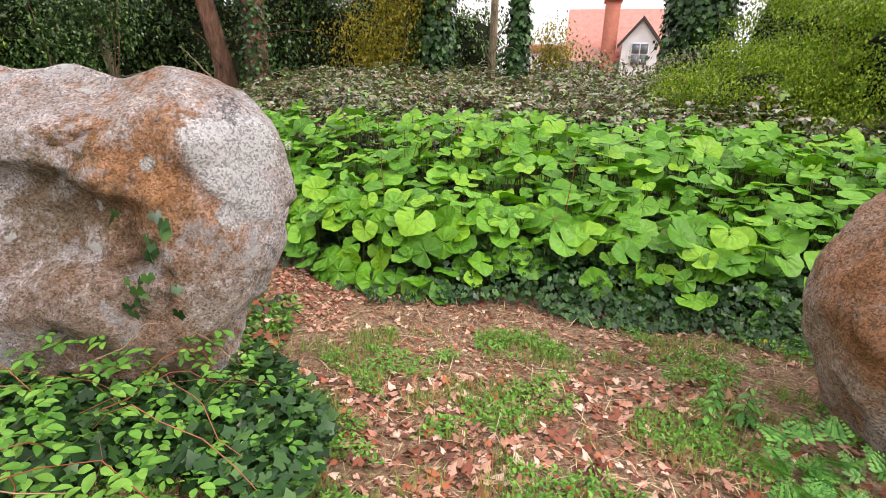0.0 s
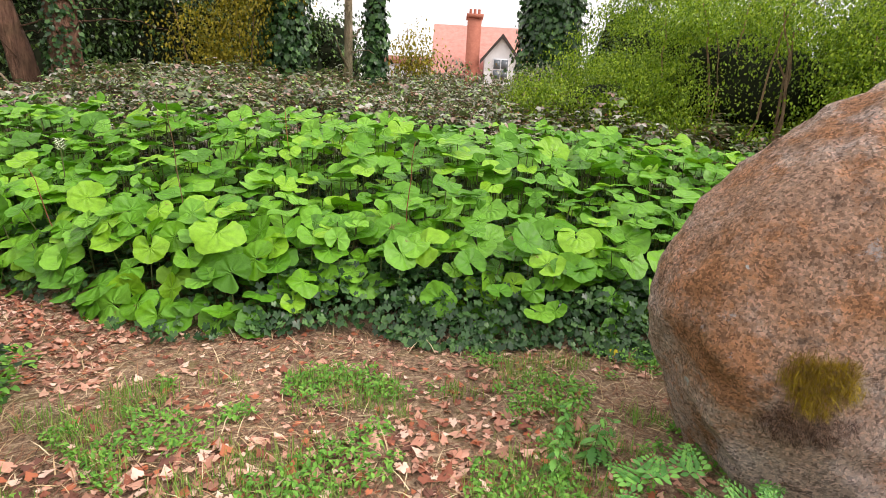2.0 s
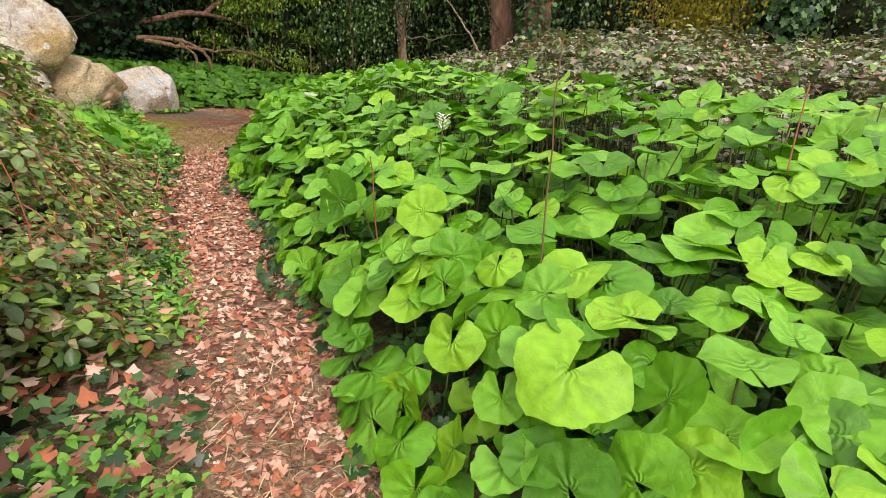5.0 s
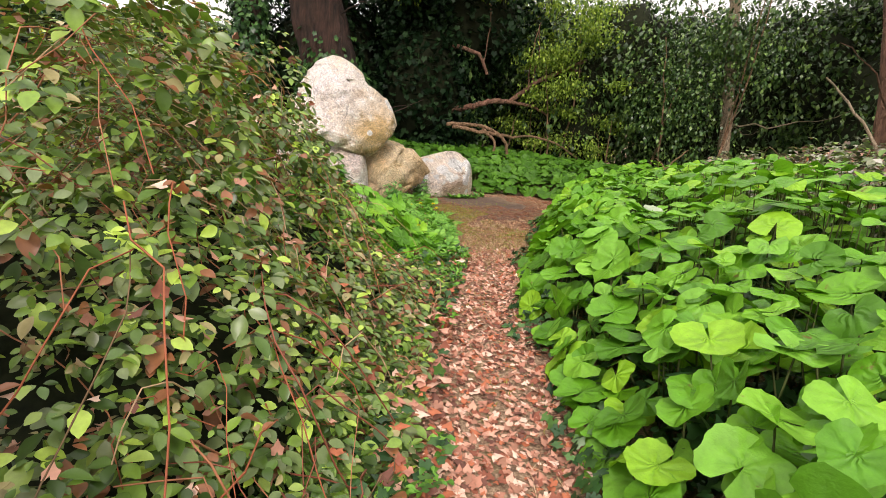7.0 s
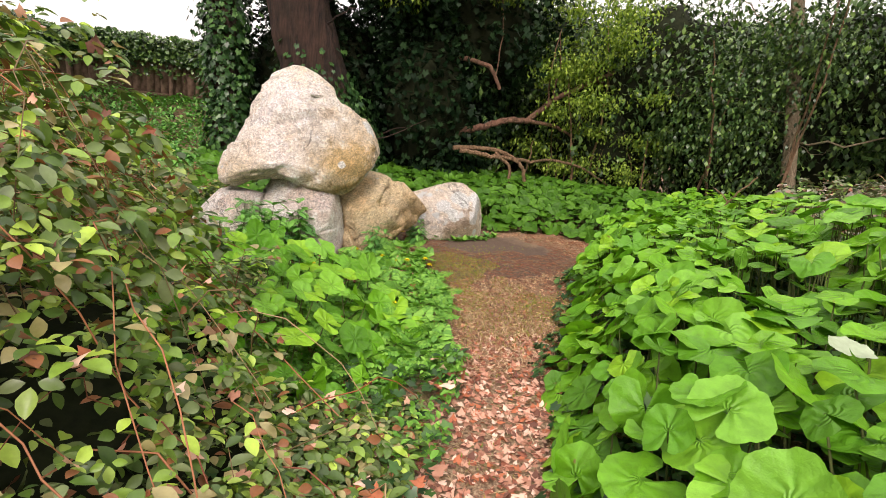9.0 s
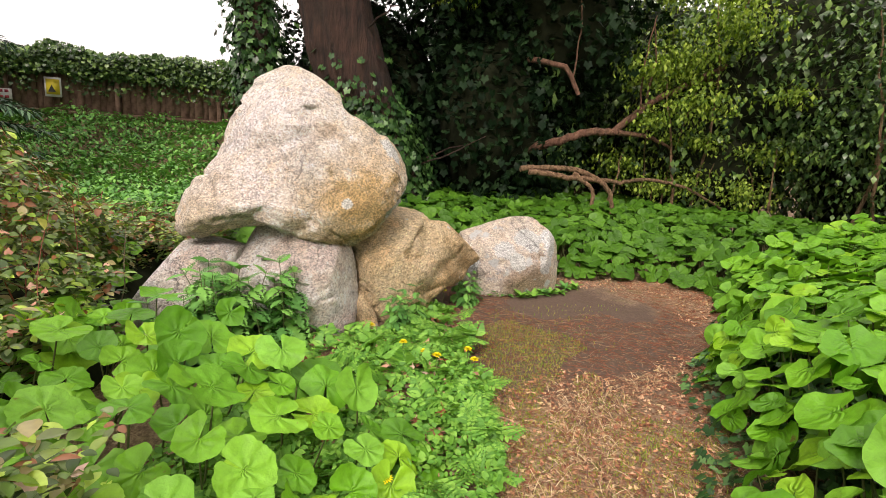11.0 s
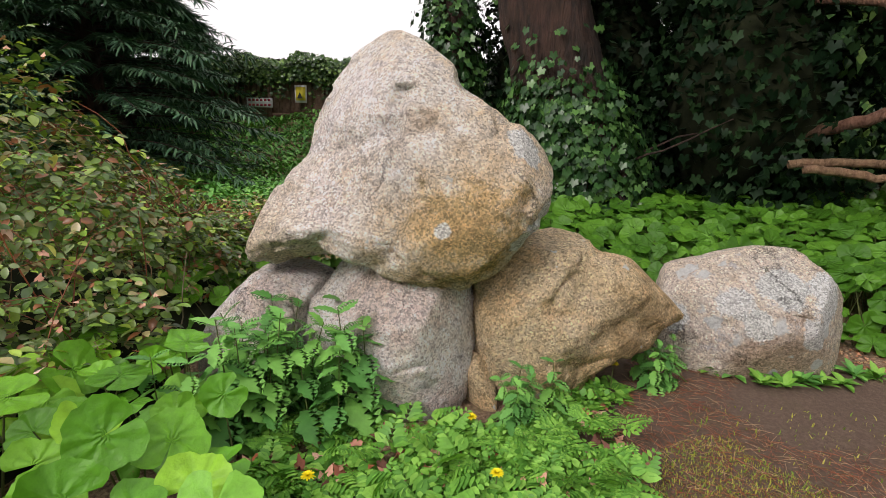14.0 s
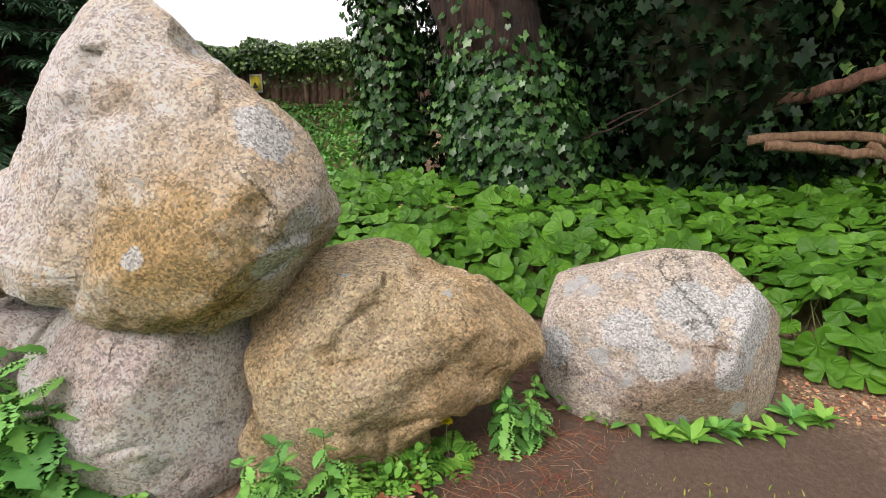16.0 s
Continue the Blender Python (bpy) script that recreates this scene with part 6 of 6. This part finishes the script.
M_BLUE = leaf_mat("bluebell_petal", [(0.10, 0.09, 0.5), (0.14, 0.12, 0.6)], 0.6, 0.15)


def flower_head():
    r = np.random.default_rng(3)
    n = 60
    a = np.arange(n) * 2.4
    return mesh_np("flower", *scatter(T_NARROW, np.tile((0, 0, 0.0), (n, 1)), turns(a, 0.15 + 1.1 * (np.arange(n) / n) + r.normal(0, 0.06, n)), 0.031 * (1 - 0.4 * np.arange(n) / n)), M_PETAL)


HEAD = flower_head()
ROSETTE = mesh_np("rosette", *scatter(T_DANDY, np.zeros((9, 3)), turns(np.arange(9) * 0.72, np.where(np.arange(9) % 2, 0.35, 0.15)), np.linspace(0.14, 0.2, 9)), M_WEED)
for k, (x, y) in enumerate([(-7.86, 5.72), (-7.44, 5.85), (-7.16, 6.2), (-7.04, 5.99), (-7.09, 6.27), (-7.27, 5.21), (-6.93, 4.9), (-8.45, 6.45), (-7.3, 5.96), (-6.1, 5.5)]):
    d = new("dandelion")
    tagged(d, "yellow flowering dandelion with a leaf rosette", "flower", "dandelions before the cairn")
    hgt = 0.13 + 0.02 * (k % 4)
    d.matrix_basis = pose(x, y, float(land(x, y)), 0, 0, 47 * k)
    v, f = tube(bent((0, 0, 0), (0.03, 0.01, hgt), (0.01, 0, 0), 4), [0.0025] * 5, 5)
    part("stem", mesh_np("stem", v, f, M_STALK), d)
    part("flower", HEAD, d, "yellow flower head", m=pose(0.03, 0.01, hgt))
    part("rosette", ROSETTE, d, "toothed green leaves", m=pose(0, 0, 0.01))


def dock_row():
    """Broad low leaves along the foot of the lichen stone."""
    r = np.random.default_rng(141)
    blade = leaf_template(0.36, 0.05, 0.2)
    for i in range(11):
        u = i / 10
        x, y = -8.72 - 0.28 * abs(u - 0.45) * 2 + r.normal(0, 0.03), 6.85 + 1.25 * u
        n = r.integers(14, 20)
        v, f = scatter(blade, np.zeros((n, 3)), turns(r.uniform(0, 6.28, n), r.uniform(0.15, 0.9, n)), r.uniform(0.06, 0.14, n))
        t = new("dock_plant", mesh_np("dock_plant", v, f, M_WEED if i % 3 else M_NETTLE))
        t.matrix_basis = pose(x, y, float(land(x, y)) + 0.005)
        tagged(t, "low leafy dock at the foot of the lichen stone", "weed", "docks at the stone")


dock_row()


def bluebell(x, y, s):
    r = np.random.default_rng(int(1000 * abs(x)))
    t = new("bluebell")
    tagged(t, "violet-blue bluebell among bramble leaves", "flower", "bluebells")
    t.matrix_basis = pose(x, y, float(land(x, y)), 0, 0, r.uniform(0, 360)) @ Matrix.Scale(s, 4)
    pts = bent((0, 0, 0), (0.06, 0, 0.3), (-0.02, 0, 0.03), 6)
    v, f = tube(pts, [0.003] * 7, 5)
    part("stem", mesh_np("stem", v, f, M_STALK), t)
    n = 9
    p = np.array([pts[3 + i % 4] for i in range(n)])
    v, f = scatter(T_NARROW, p, turns(r.uniform(0, 6.28, n), np.full(n, -1.0)), np.full(n, 0.05))
    part("flower", mesh_np("flower", v, f, M_BLUE), t, "violet-blue bells")


for x, y in ((-3.3, 3.35), (-3.38, 3.28), (-3.25, 3.45)):
    bluebell(x, y, 1.1)


# ---- moss on the red boulder ----
M_MOSS = leaf_mat("moss_cushion", [(0.34, 0.25, 0.02), (0.46, 0.33, 0.03), (0.20, 0.12, 0.015)], 0.9, 0.0)


def moss_on(stone, name, label, centre, reach, n, mat, seed, size):
    """A cushion of moss tufts on the skin of a boulder, round a place on it."""
    r = np.random.default_rng(seed)
    me = stone.data
    co = np.empty(len(me.vertices) * 3)
    no = np.empty(len(me.vertices) * 3)
    me.vertices.foreach_get("co", co)
    me.vertices.foreach_get("normal", no)
    turn = np.array(stone.matrix_basis.to_3x3())
    p = co.reshape(-1, 3) @ turn.T + np.array(stone.matrix_basis.translation)
    q = no.reshape(-1, 3) @ turn.T
    d = np.linalg.norm((p - np.array(centre)) / np.array(reach), axis=1)
    pick = np.where(d < 1.0 + 0.35 * waves(p[:, 0], p[:, 2], 23, seed))[0]
    pick = pick[q[pick, 1] < 0.1]
    k = r.choice(pick, n)
    at = p[k] + r.normal(0, 0.011, (n, 3)) - q[k] * 0.004
    yaw = np.arctan2(-q[k, 0], q[k, 1]) + math.pi
    lean = np.arccos(np.clip(q[k, 2], -1, 1))
    v, f = scatter(T_BLADE, at, turns(yaw + r.normal(0, 0.5, n), lean + r.normal(0, 0.5, n)), r.uniform(size[0], size[1], n))
    return tagged(new(name, mesh_np(name, v, f, mat)), label, "moss", kind="stuff")


M_MOSS_BROWN = leaf_mat("dead_moss", [(0.05, 0.018, 0.012), (0.09, 0.035, 0.02), (0.03, 0.012, 0.01)], 0.95, 0.0)
moss_on(RED_BOULDER, "moss_cushion", "golden-brown cushion of moss on the red boulder", (1.93, 1.5, 0.54), (0.11, 0.3, 0.09), 5200, M_MOSS, 151, (0.02, 0.045))
moss_on(RED_BOULDER, "moss_cushion", "dark dried moss below the cushion on the boulder", (1.93, 1.5, 0.39), (0.14, 0.3, 0.08), 4200, M_MOSS_BROWN, 152, (0.012, 0.025))
moss_on(RED_BOULDER, "moss_cushion", "small dark patch of dried moss on the boulder", (2.2, 1.48, 0.74), (0.045, 0.3, 0.045), 900, M_MOSS_BROWN, 153, (0.012, 0.022))


# ---- a white butterbur flower and one yellowed leaf ----
M_WHITE_PETAL = leaf_mat("white_petal", [(0.72, 0.74, 0.66), (0.8, 0.8, 0.74)], 0.6, 0.15)


def white_flower(x, y, z):
    t = new("butterbur_flower")
    tagged(t, "pale white flower head standing above the butterbur leaves", "flower")
    t.matrix_basis = pose(x, y, float(land(x, y)))
    h = z - float(land(x, y))
    v, f = tube(bent((0, 0, 0), (0.01, 0, h), (0.01, 0, 0), 6), [0.005] * 7, 6)
    part("stem", mesh_np("stem", v, f, M_STALK), t)
    n = 40
    a = np.arange(n) * 2.4
    p = np.column_stack([0.01 + 0.018 * np.cos(a), 0.018 * np.sin(a), h - 0.07 + 0.09 * np.arange(n) / n])
    v, f = scatter(T_LEAF, p, turns(a - math.pi / 2, 0.8 - np.arange(n) / n * 0.2), np.full(n, 0.03))
    part("flower", mesh_np("flower", v, f, M_WHITE_PETAL), t, "pale white florets")


white_flower(-1.56, 5.13, 0.98)
M_DOWNY = leaf_mat("downy_leaf_underside", [(0.36, 0.43, 0.30)], 0.7, 0.2)
turned = new("turned_leaf", mesh_np("turned_leaf", NEAR_BLADES[4][0], NEAR_BLADES[4][1], M_DOWNY, NEAR_BLADES[4][2]))
turned.matrix_basis = pose(-3.6, 6.0, 0.74 + float(land(-3.6, 6.0)), 12, 6, 40) @ Matrix.Scale(0.12, 4)
tagged(turned, "butterbur leaf turned over to its pale downy underside", "leaf")
M_YELLOW = leaf_mat("yellowed_leaf", [(0.62, 0.50, 0.03)], 0.6, 0.2)
yellow = new("yellowed_leaf", mesh_np("yellowed_leaf", *scatter(T_IVY, np.zeros((1, 3)), turns(np.array([2.9]), np.array([-0.9])), np.array([0.05])), M_YELLOW))
yellow.matrix_basis = pose(2.05, 2.84, float(land(2.05, 2.84)) + 0.045)
tagged(yellow, "single yellowed ivy leaf at the edge of the bed", "leaf")


# ---- dead canes and yellowed leaves in the tall brambles ----
def dead_canes(cx, cy, n, seed, tall):
    r = np.random.default_rng(seed)
    thing = new("dead_canes")
    tagged(thing, "dry tan and rust-brown canes standing in the brambles", "canes")
    for i in range(n):
        x, y = cx + r.normal(0, 0.22), cy + r.normal(0, 0.22)
        z = float(land(x, y))
        a, lean = r.uniform(0, 6.283), r.uniform(0.08, 0.45)
        h = tall * r.uniform(0.7, 1.12)
        v, f = tube(bent((x, y, z), (x + math.cos(a) * lean, y + math.sin(a) * lean, z + h), (0.03, 0.03, 0.0), 7, seed + i, 0.015), np.linspace(0.0055, 0.002, 8), 6)
        part("cane", mesh_np("cane", v, f, M_BARK_PALE if i % 3 == 0 else M_CANE), thing)


dead_canes(-7.75, 3.75, 6, 301, 1.0)
dead_canes(-7.2, 3.25, 7, 302, 1.15)
dead_canes(-8.6, 3.4, 6, 303, 1.1)
M_PALE_YELLOW = leaf_mat("pale_yellowed_leaf", [(0.55, 0.52, 0.16), (0.62, 0.55, 0.24)], 0.5, 0.2)
for k, (x, y, z) in enumerate([(-7.45, 3.95, 0.92), (-7.5, 3.65, 1.2), (-7.1, 3.4, 1.3), (-7.9, 3.6, 1.25)]):
    leaf = new("yellowed_leaf", mesh_np("yellowed_leaf", *scatter(T_LEAF, np.zeros((1, 3)), turns(np.array([1.4 + 0.5 * k]), np.array([-0.8])), np.array([0.085])), M_PALE_YELLOW))
    leaf.matrix_basis = pose(x, y, z)
    tagged(leaf, "pale yellowed bramble leaf caught on the canes", "leaf")
